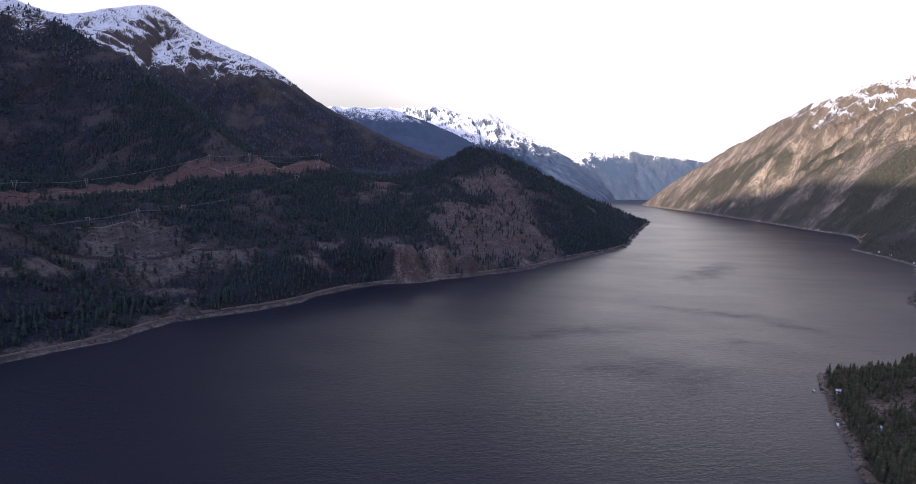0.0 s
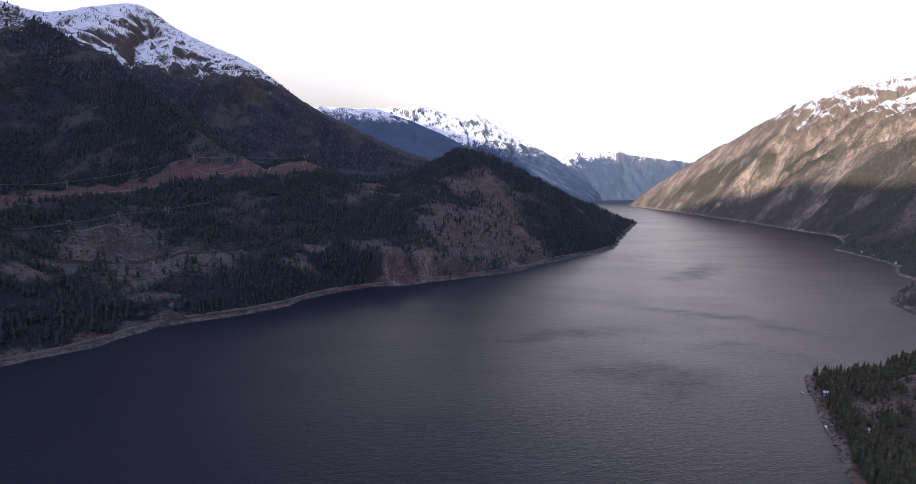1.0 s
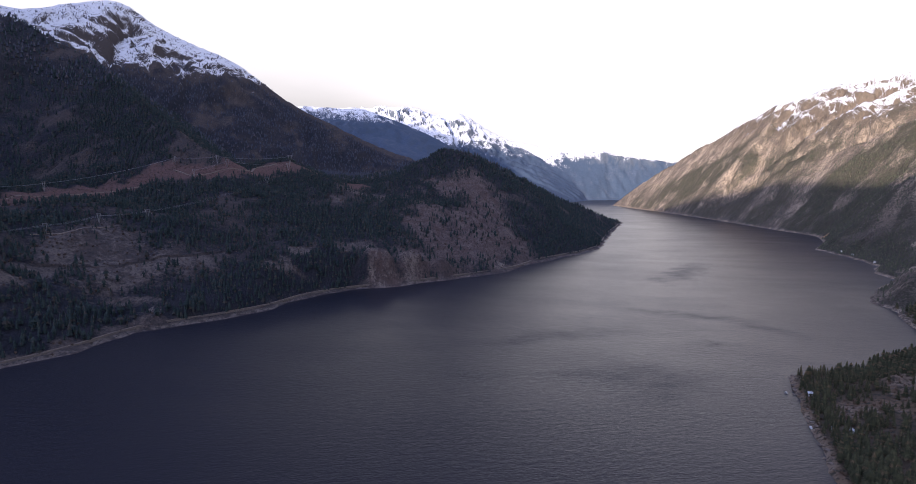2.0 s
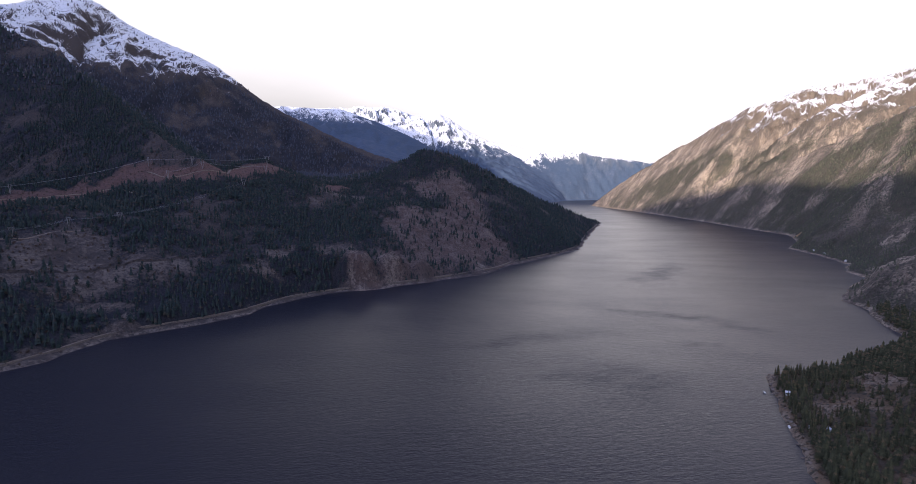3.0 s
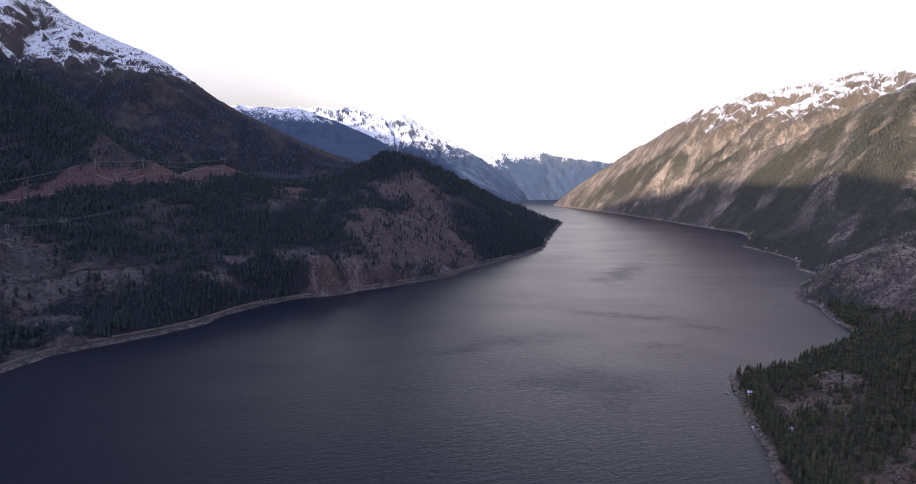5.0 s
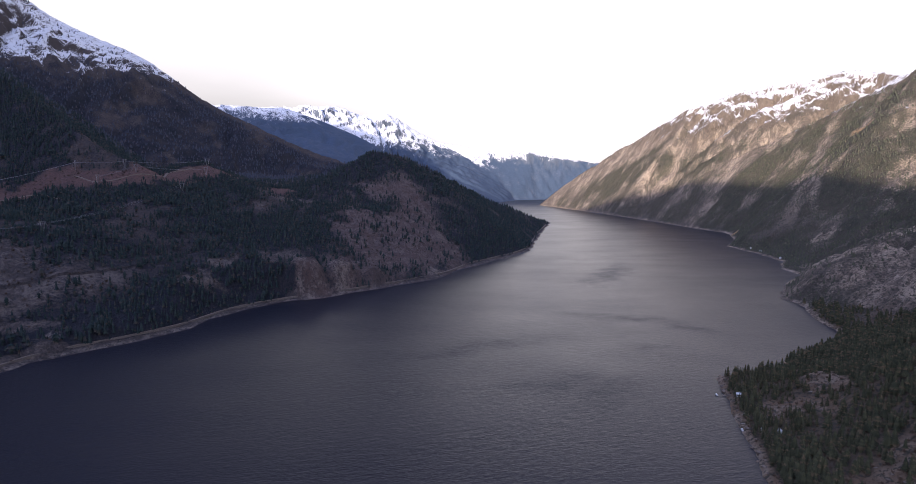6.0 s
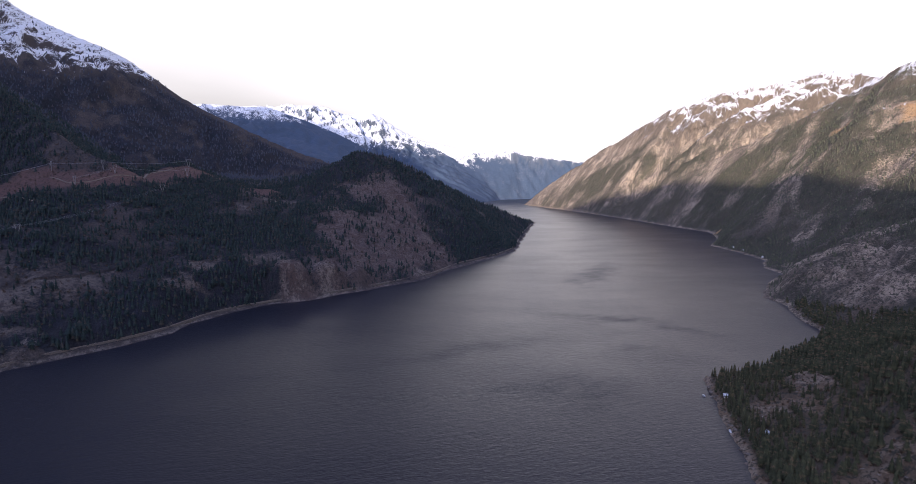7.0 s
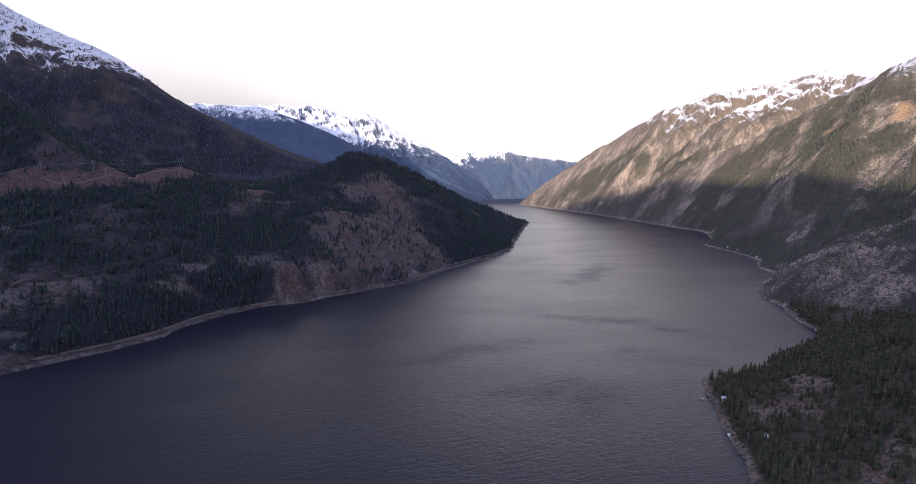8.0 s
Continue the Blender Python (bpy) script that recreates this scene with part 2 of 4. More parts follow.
def height_east(x, y):
    wig = fbm(x + 500, y, 45, 3) * 6
    d = from_shore(x, y, SHORE_EAST, RING_EAST) + wig * np.clip(np.hypot(x, y) / 900 - 0.2, 0.25, 1.5)
    main = between(d, RIDGE_EAST, x, y, 1.25, 0.14, 160, 240)
    crag = cone(RIDGE_EAST, x, y, 1.3, 80, 120, 90)
    main = main + (crag - main) * smooth(1250, 1600, y)
    spur = cone(SPUR_EAST, x, y, 0.62, 34, 130)
    ribs = [np.minimum(cone(line, x, y, 1.45, 66, 95, 60), d * 1.05) - 3 for line in RIBS_EAST]
    cliff = 26 * np.exp(-((x - 640) ** 2 + (y - 670) ** 2) / 85 ** 2) * smooth(0, 40, d)
    low = np.interp(d, [-200, 0, 4, 30, 300], [-40, 0, 2.5, 6, 40])
    z = blend_max([main - 5, np.minimum(spur, d * 1.0) - 4, *ribs, low], 3.0) + cliff
    z = z + (fbm(x, y, 120, 4) * 16 + ridged(x, y, 60, 4) * 6) * smooth(10, 140, d) + ridged(x * 1.2, y * 0.8 + x * 0.5, 34, 4) * 6 * patches(x, y, ROCK_EAST[:5]) * smooth(4, 30, d) + fbm(x, y, 16, 3) * 1.8 * smooth(4, 25, d)
    z = np.where(d > 0, np.minimum(z, d * 1.2 + 0.8), np.minimum(low, d * 0.35))
    return z, d, np.full(z.shape, 415.0) + 70 * smooth(1700, 1300, y)


def field(x, y, ring, soft=20):
    """1 inside a ring whose edge is ragged and soft."""
    u, v = x + fbm(x, y, 46, 4, 0.6) * 34, y + fbm(x + 300, y, 46, 4, 0.6) * 34
    return sum(inside(u + soft * math.cos(1.257 * k), v + soft * math.sin(1.257 * k), ring) * 0.2 for k in range(5))


def patches(x, y, spots, soft=0.6):
    """1 inside any of the spots (x, y, long radius, short radius, turn in degrees), fading out with a ragged rim."""
    best = np.zeros(x.shape)
    rag = fbm(x, y, 30, 4, 0.6) * 0.9
    for cx, cy, a, b, turn in spots:
        c, n = math.cos(radians(turn)), math.sin(radians(turn))
        u, v = ((x - cx) * c + (y - cy) * n) / a, ((y - cy) * c - (x - cx) * n) / b
        best = np.maximum(best, 1 - smooth(1 - soft, 1 + soft * 0.6, np.hypot(u, v) + rag))
    return best


def soft_spots(x, y, spots):
    total = np.zeros(x.shape)
    for cx, cy, a, b, turn in spots:
        c, n = math.cos(radians(turn)), math.sin(radians(turn))
        total += np.exp(-(((x - cx) * c + (y - cy) * n) / a) ** 2 - (((y - cy) * c - (x - cx) * n) / b) ** 2)
    return total


def band(x, y, line, wide):
    return 1 - smooth(wide * 0.6, wide * 1.2, to_line(x, y, line)[0] + fbm(x, y, 30, 2) * wide * 0.8)


CLEARED = [[(-600, 690), (-622, 850), (-560, 990), (-500, 1040)], [(-500, 1035), (-440, 1030), (-400, 1045), (-355, 1090), (-335, 1150), (-300, 1225), (-235, 1265), (-165, 1275)]]
SCREE_WEST = [(-200, 742, 30, 20, 40), (-430, 522, 16, 11, 60), (-424, 544, 26, 16, 40), (-300, 570, 34, 9, 55), (-366, 456, 26, 8, 45), (-328, 508, 18, 8, 60),
              (-189, 790, 40, 18, 60), (-113, 850, 36, 24, 30), (-150, 1180, 60, 30, 20), (-180, 1060, 26, 14, 0), (-330, 600, 34, 12, 40)]
HILL_FACE = [(-78, 812, 34, 26, 0), (-28, 838, 28, 22, 0), (20, 930, 60, 90, -20)]
ROCK_EAST = [(640, 690, 115, 70, 60), (735, 800, 70, 60, 40), (620, 590, 80, 60, 50), (760, 700, 130, 40, 40), (600, 520, 50, 26, 20), (930, 980, 90, 26, 30),
             (308, 334, 38, 12, 50), (285, 338, 15, 18, 20), (262, 325, 10, 14, 0), (272, 248, 34, 13, 45), (250, 215, 18, 10, 30), (345, 395, 16, 8, 20),
             (1075, 1500, 60, 18, 80), (1280, 1400, 120, 26, 30), (1330, 1290, 110, 18, 35), (1230, 1750, 140, 30, 20), (1180, 1330, 110, 26, 35)]


BLUFF = [(-82, 808, 24, 26, 30), (-34, 834, 17, 22, 30), (-300, 592, 20, 9, 40), (120, 935, 40, 10, 45)]
SLIDE = [(1300, 1275, 62, 13, 65), (1310, 1100, 60, 24, 50), (1062, 1436, 22, 9, 60)]


def cover_west(x, y, z, d, level):
    """Forest, snow, bare rock and brown open ground, each from 0 to 1."""
    face = np.maximum(field(x, y, FACE) * (1 - 0.9 * field(x, y, FACE_WOOD, 8)), patches(x, y, HILL_FACE))
    cut = np.maximum(band(x, y, CLEARED[0], 50), band(x, y, CLEARED[1], 31))
    scree = np.maximum(field(x, y, SCREE), patches(x, y, SCREE_WEST))
    streak = smooth(-0.1, 0.35, fbm(x * 0.9 + y * 0.35, y * 0.3 - x * 0.2, 38, 4, 0.6))
    wood = np.clip(0.80 + fbm(x + 90, y, 150, 4) * 0.95 + fbm(x, y, 40, 3) * 0.75, 0.08, 1)
    wood = wood * (1 - cut) * (1 - scree * (0.92 - 0.25 * streak)) * (1 - face * (0.88 - 0.55 * streak)) * smooth(6, 10, d) * (1 - 0.8 * patches(x, y, BLUFF))
    wood = np.clip(wood + 0.55 * smooth(10, 13, d) * smooth(70, 35, d) * smooth(-90, -140, x) * (1 - scree), 0, 1)
    r, _, along = to_line(x, y, RIDGE_MAIN)
    chute = ridged(along + fbm(x, y, 120, 4) * 90, r * 0.16, 60, 5) * (y < 3200)
    wood = wood * np.where(y < 3200, smooth(5, 60, r), 1)
    rf, _, far_along = to_line(x, y, RIDGE_FAR_B)
    chute = chute + 0.9 * ridged(far_along + fbm(x, y, 140, 4) * 120, rf * 0.15, 70, 4) * (y >= 3200)
    snow = 0.74 * smooth(-80, 90, z - level + fbm(x, y, 120, 4) * 70 + chute * 105)
    far = smooth(3000, 3300, y)
    rock = np.maximum(np.maximum(scree * 0.4, face * 0.4), 0.7 * smooth(5, 2, d)) * (1 - far)
    rock = np.maximum(rock, 0.85 * patches(x, y, BLUFF, 0.35))
    return wood * (1 - snow), snow, rock, np.maximum(cut, face * 0.4)


def cover_east(x, y, z, d, level):
    rocky = patches(x, y, ROCK_EAST) * (0.45 + 0.55 * smooth(-0.25, 0.15, fbm(x + 40, y * 0.7 + x * 0.4, 62, 4, 0.6)))
    fall = fbm(x * 0.7 + y * 0.1, y * 1.0 - x * 0.25, 110, 5, 0.62)
    near = smooth(900, 500, np.hypot(x, y))
    wood = np.clip(0.72 + 1.15 * fall + 0.22 * near + 0.16 * smooth(2000, 1700, y) - 0.26 * smooth(300, 460, z), 0.08, 0.95) * (1 - 0.88 * rocky) * smooth(2, 6, d)
    r, _, along = to_line(x, y, RIDGE_EAST)
    wood = wood * smooth(5, 130, r)
    chute = ridged(along + fbm(x, y, 110, 4) * 130, r * 0.25 + 90, 75, 4)
    snow = 0.70 * smooth(-120, 140, z - level + fbm(x, y, 110, 4) * 80 + chute * 120)
    crest = np.minimum.reduce([to_line(x, y, line)[0] for line in RIBS_EAST])
    wood = wood * np.where(y > 1700, 0.35 + 0.75 * smooth(75, 15, crest) + 0.4 * smooth(220, 120, z), 1).clip(0, 1.1)
    rock = np.maximum(np.maximum(rocky, 0.75 * patches(x, y, ROCK_EAST[:5])), smooth(5, 1.5, d))
    rock = np.maximum(rock, smooth(-0.3, 0.3, -fall) * smooth(20, 160, z))
    return wood * (1 - snow) * (1 - 0.9 * patches(x, y, SLIDE)), snow, rock, np.maximum(patches(x, y, SLIDE), 0.38 * near)


def flow_from(x, y, lines):
    """Along and away from the ridge whose flank each place belongs to."""
    best, along, away = np.full(x.shape, -1e9), np.zeros(x.shape), np.zeros(x.shape)
    for k, (line, slope) in enumerate(lines):
        r, h, s = to_line(x, y, line)
        top = h - slope * r
        along, away, best = np.where(top > best, s + 5000 * k, along), np.where(top > best, r, away), np.maximum(top, best)
    return along, away


def flow_west(x, y):
    return flow_from(x, y, [(RIDGE_MAIN, 0.66), (RIDGE_SPUR, 0.7), (RIDGE_HILL, 0.4)])


def flow_far(x, y):
    return flow_from(x, y, [(RIDGE_FAR_A, 0.7), (RIDGE_FAR_B, 0.7), (RIDGE_FAR_C, 0.6)])


def flow_east(x, y):
    return flow_from(x, y, [(RIDGE_EAST, 0.9), (SPUR_EAST, 0.55), *((line, 0.9) for line in RIBS_EAST)])


# land-end


def steps(marks):
    """Grid coordinates from pairs of (start, step)."""
    vals = []
    for (a, s), (b, _) in zip(marks, marks[1:]):
        vals += list(np.arange(a, b, s))
    return np.array(vals + [marks[-1][0]], float)


# ================= materials =================

class Nodes:
    """A short hand for a material's nodes."""

    def __init__(self, name):
        self.m = bpy.data.materials.new(name)
        self.m.use_nodes = True
        self.t = self.m.node_tree
        self.b = self.t.nodes["Principled BSDF"]

    def add(self, kind, ins=None, **props):
        n = self.t.nodes.new("ShaderNode" + kind)
        for k, v in props.items():
            setattr(n, k, v)
        for k, v in (ins or {}).items():
            self.put(n.inputs[k], v)
        return n

    def put(self, socket, v):
        if isinstance(v, bpy.types.NodeSocket):
            self.t.links.new(v, socket)
        else:
            socket.default_value = (*v, 1) if isinstance(v, tuple) and len(v) == 3 and len(socket.default_value) == 4 else v

    def noise(self, scale, detail=4.0, rough=0.55, vector=None, dist=0.0):
        n = self.add("TexNoise", {"Scale": scale, "Detail": detail, "Roughness": rough, "Distortion": dist})
        self.put(n.inputs["Vector"], vector or self.place())
        return n.outputs["Fac"]

    def place(self, scale=(1, 1, 1)):
        g = self.add("NewGeometry").outputs["Position"]
        return self.add("Mapping", {"Vector": g, "Scale": scale}).outputs[0]

    def span(self, v, a, b, c=0.0, d=1.0):
        return self.add("MapRange", {0: v, 1: a, 2: b, 3: c, 4: d}).outputs[0]

    def math(self, op, a, b=0.0):
        return self.add("Math", {0: a, 1: b}, operation=op).outputs[0]

    def mix(self, f, a, b):
        n = self.add("Mix", data_type="RGBA")
        for k, v in ((0, f), (6, a), (7, b)):
            self.put(n.inputs[k], v)
        return n.outputs[2]

    def attr(self, name):
        return self.add("Attribute", attribute_name=name).outputs["Fac"]

    def bump(self, h, strength=0.5, distance=1.0, normal=None):
        n = self.add("Bump", {"Height": h, "Strength": strength, "Distance": distance})
        if normal:
            self.put(n.inputs["Normal"], normal)
        return n.outputs[0]

    def done(self, color, rough=0.9, normal=None, **more):
        self.put(self.b.inputs["Base Color"], color)
        self.put(self.b.inputs["Roughness"], rough)
        if normal:
            self.put(self.b.inputs["Normal"], normal)
        for k, v in more.items():
            self.put(self.b.inputs[k.replace("_", " ")], v)
        return self.m


def land_material(name, soil_a, soil_b, stone_a, stone_b, floor_a, floor_b, speck=0.3, bare=None, grain=(1, 1, 0.45), scrub=0.8, relief=1.0, dapple=0.6, crags=1.0, steeps=(0.90, 0.70)):
    n = Nodes(name)
    wood, snow, rock, brown = n.attr("wood"), n.attr("snow"), n.attr("rock"), n.attr("brown")
    fine, mid, wide = n.noise(speck * 1.6, 6, 0.7), n.noise(0.06, 5, 0.6), n.noise(0.012, 4)
    soil = n.mix(n.span(mid, 0.35, 0.65), soil_a, soil_b)
    soil = n.mix(n.math("MULTIPLY", brown, 0.85), soil, bare or tuple(c * k for c, k in zip(soil_a, (1.3, 0.95, 0.85))))
    bush = n.noise(speck, 4, 0.65)
    crack = n.noise(speck * 0.6, 8, 0.75, n.place(grain), 0.6)
    cells = n.add("TexVoronoi", {"Vector": n.place((1, 1, 0.6)), "Scale": speck * 1.3, "Randomness": 1.0}, feature="F1")
    block = n.span(n.add("SeparateColor", {0: cells.outputs["Color"]}).outputs[0], 0.25, 0.8)
    stone = n.mix(n.span(n.math("ADD", n.math("MULTIPLY", crack, 0.93), n.math("MULTIPLY", block, 0.07)), 0.42, 0.60), stone_b, stone_a)
    down = n.add("Attribute", attribute_name="flow").outputs["Vector"]

    def runs(wide, long, detail=8, rough=0.68):
        return n.noise(1.0, detail, rough, n.add("Mapping", {"Vector": down, "Scale": (1 / wide, 1 / long, 1)}).outputs[0], 0.35)
    bold = n.math("ADD", n.math("MULTIPLY", runs(18, 62), 0.55), n.math("MULTIPLY", n.noise(0.06, 9, 0.74, n.place(grain), 0.8), 0.45))
    stone = n.mix(n.span(bold, 0.47, 0.55, 0, 0.75), stone, tuple(min(0.8, c * 1.25) for c in stone_a))
    stone = n.mix(n.span(fine, 0.54, 0.62, 0, 0.9), stone, tuple(c * 0.28 for c in stone_b))
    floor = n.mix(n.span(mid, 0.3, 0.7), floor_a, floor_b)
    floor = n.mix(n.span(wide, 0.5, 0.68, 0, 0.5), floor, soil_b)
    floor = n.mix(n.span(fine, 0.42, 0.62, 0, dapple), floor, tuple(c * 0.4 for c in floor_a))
    steep = n.add("SeparateXYZ", {0: n.add("NewGeometry").outputs["Normal"]}).outputs[2]
    grit = n.math("ADD", n.math("MULTIPLY", bold, 0.8), n.math("ADD", n.math("MULTIPLY", mid, 0.12), n.math("MULTIPLY", crack, 0.28)))
    rocky = n.math("MAXIMUM", n.math("MULTIPLY", rock, n.span(grit, 0.535, 0.61)), n.math("MULTIPLY", n.span(steep, steeps[0], steeps[1], 0, crags), n.span(grit, 0.58, 0.65)))
    rocky = n.math("MULTIPLY", rocky, n.math("SUBTRACT", 1.0, n.math("MULTIPLY", brown, 0.7)))
    col = n.mix(rocky, soil, stone)
    col = n.mix(n.span(bush, 0.53, 0.58, 0, scrub), col, floor_a)
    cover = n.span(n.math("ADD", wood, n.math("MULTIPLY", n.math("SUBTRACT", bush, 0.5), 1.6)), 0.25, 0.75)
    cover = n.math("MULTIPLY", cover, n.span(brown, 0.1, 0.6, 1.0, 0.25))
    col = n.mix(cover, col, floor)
    ribs = n.math("ADD", n.math("MULTIPLY", runs(14, 70, 9, 0.78), 0.45), n.math("ADD", n.math("MULTIPLY", runs(5, 18, 6, 0.75), 0.40), n.math("MULTIPLY", n.noise(0.2, 6, 0.8), 0.15)))
    white = n.math("ADD", snow, n.math("MULTIPLY", n.math("SUBTRACT", ribs, 0.5), 5.0))
    white = n.math("SUBTRACT", white, n.span(steep, 0.80, 0.5, 0, 0.7))
    white = n.math("MULTIPLY", n.span(white, 0.38, 0.62), n.span(snow, 0.02, 0.2))
    col = n.mix(n.span(snow, 0.1, 0.5, 0, 0.75), col, tuple(c * 0.8 for c in stone_b))
    col = n.mix(white, col, (0.84, 0.86, 0.90))
    h = n.math("ADD", n.math("MULTIPLY", crack, 4.0), n.math("ADD", n.math("MULTIPLY", fine, 1.6), n.math("ADD", n.math("MULTIPLY", ribs, 4.0), n.math("MULTIPLY", bold, 9.0))))
    return n.done(col, n.span(white, 0, 1, 0.95, 0.6), n.bump(h, relief, 1.0), Specular_IOR_Level=0.2)


# forest floor cooled to blue-violet: a light haze painted into the western colours
LAND_WEST = land_material("western_hazed_slope", (0.090, 0.074, 0.071), (0.060, 0.053, 0.056), (0.29, 0.245, 0.215), (0.105, 0.09, 0.087), (0.024, 0.032, 0.043), (0.044, 0.044, 0.062), bare=(0.160, 0.095, 0.084), crags=0.12, scrub=0.4)
# soil, stone and forest all tinted blue: distance haze painted into the base colours
LAND_FAR_HAZED = land_material("far_range_hazed_slope", (0.074, 0.100, 0.150), (0.064, 0.090, 0.138), (0.27, 0.29, 0.33), (0.14, 0.165, 0.205), (0.054, 0.084, 0.136), (0.068, 0.098, 0.152), 0.08, relief=0.07, dapple=0.2, crags=0.1)
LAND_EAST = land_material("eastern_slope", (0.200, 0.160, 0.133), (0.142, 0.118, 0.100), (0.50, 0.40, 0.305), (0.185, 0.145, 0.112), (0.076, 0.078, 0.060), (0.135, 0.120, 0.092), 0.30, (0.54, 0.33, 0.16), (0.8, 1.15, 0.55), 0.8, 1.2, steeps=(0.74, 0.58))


def water_material():
    n = Nodes("lake_water")

    def turned(sx, sy, angle):
        g = n.add("NewGeometry").outputs["Position"]
        return n.add("Mapping", {"Vector": n.add("Mapping", {"Vector": g, "Rotation": (0, 0, radians(angle))}).outputs[0], "Scale": (sx, sy, 1)}).outputs[0]
    ripple = n.noise(1.0, 4, 0.6, turned(0.30, 0.85, 9), 0.15)
    chop = n.noise(1.0, 3, 0.55, turned(0.10, 0.30, -6), 0.15)
    swell = n.noise(1.0, 4, 0.6, turned(0.007, 0.022, 14), 0.2)
    gust = n.noise(0.006, 6, 0.6, n.place((0.8, 1.15, 1)), 0.4)
    ruffled = n.math("MULTIPLY", n.attr("gust"), n.span(n.noise(1.0, 6, 0.7, turned(0.03, 0.07, -12), 0.3), 0.38, 0.58, 0.3, 1.4))
    lively = n.math("ADD", n.span(swell, 0.35, 0.65, 0.75, 1.15), n.math("MULTIPLY", ruffled, 0.5))
    h = n.math("ADD", n.math("MULTIPLY", ripple, 0.8), n.math("MULTIPLY", chop, 0.9))
    rough = n.math("ADD", n.math("ADD", n.span(gust, 0.36, 0.64, 0.345, 0.30), n.span(swell, 0.35, 0.65, -0.015, 0.015)), n.math("SUBTRACT", n.math("MULTIPLY", ruffled, 0.085), n.math("MULTIPLY", n.attr("glitter"), 0.012)))
    return n.done((0.008, 0.010, 0.019), rough, n.bump(h, n.math("MULTIPLY", lively, 0.30), 1.0), IOR=1.33)


WATER = water_material()


def crown_material(name, a, b, c):
    n = Nodes(name)
    g = n.add("NewGeometry").outputs["Random Per Island"]
    o = n.add("ObjectInfo").outputs["Random"]
    pick = n.math("FRACT", n.math("ADD", g, o))
    col = n.mix(n.span(pick, 0, 1), a, b)
    col = n.mix(n.span(n.math("FRACT", n.math("MULTIPLY", pick, 7.3)), 0.80, 0.88), col, c)
    col = n.mix(n.span(n.noise(1.6, 3), 0.4, 0.7, 0, 0.5), col, tuple(v * 0.5 for v in a))
    return n.done(col, 0.85, None, Specular_IOR_Level=0.15)


# western firs, with the same bluish haze mixed into the needle colour
FIR = crown_material("blued_fir_needles", (0.021, 0.036, 0.039), (0.043, 0.061, 0.058), (0.070, 0.064, 0.060))
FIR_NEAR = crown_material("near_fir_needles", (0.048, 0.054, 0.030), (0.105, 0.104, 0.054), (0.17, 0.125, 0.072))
# a lighter olive copy: the eastern slope's haze and sunlight put into the needles
FIR_EAST_LIT = crown_material("brightened_fir_needles", (0.086, 0.096, 0.066), (0.126, 0.132, 0.086), (0.17, 0.15, 0.105))
# the same firs paled and blued, so the colour carries the haze before the flank
FIR_HAZED = crown_material("hazed_fir_needles", (0.050, 0.060, 0.088), (0.078, 0.086, 0.108), (0.11, 0.096, 0.108))
TWIG = crown_material("bare_twigs", (0.15, 0.105, 0.075), (0.21, 0.15, 0.10), (0.25, 0.19, 0.14))
TWIG_WEST = crown_material("grey_twigs", (0.092, 0.072, 0.067), (0.130, 0.101, 0.092), (0.16, 0.128, 0.115))
BARK = Nodes("bark").done((0.075, 0.055, 0.042), 0.95)

def raw_mesh(name, co, faces, material, flat=False):
    """A mesh from arrays of places and of faces that all have as many corners."""
    me = bpy.data.meshes.new(name)
    k = faces.shape[1]
    me.vertices.add(len(co))
    me.vertices.foreach_set("co", co.astype(np.float32).ravel())
    me.loops.add(faces.size)
    me.loops.foreach_set("vertex_index", faces.astype(np.int32).ravel())
    me.polygons.add(len(faces))
    me.polygons.foreach_set("loop_start", np.arange(0, faces.size, k, dtype=np.int32))
    if not flat:
        me.polygons.foreach_set("use_smooth", np.ones(len(faces), bool))
    me.update(calc_edges=True)
    me.materials.append(material)
    return me


GRIDS = {}


def survey(height, x, y):
    """Height, distance from the shore and the four covers of a built sheet of land, at any places on it."""
    xs, ys, layers = GRIDS[height]
    i, j = np.clip(np.searchsorted(xs, x) - 1, 0, len(xs) - 2), np.clip(np.searchsorted(ys, y) - 1, 0, len(ys) - 2)
    u, v = (x - xs[i]) / (xs[i + 1] - xs[i]), (y - ys[j]) / (ys[j + 1] - ys[j])
    return [(g[j, i] * (1 - u) + g[j, i + 1] * u) * (1 - v) + (g[j + 1, i] * (1 - u) + g[j + 1, i + 1] * u) * v for g in layers]


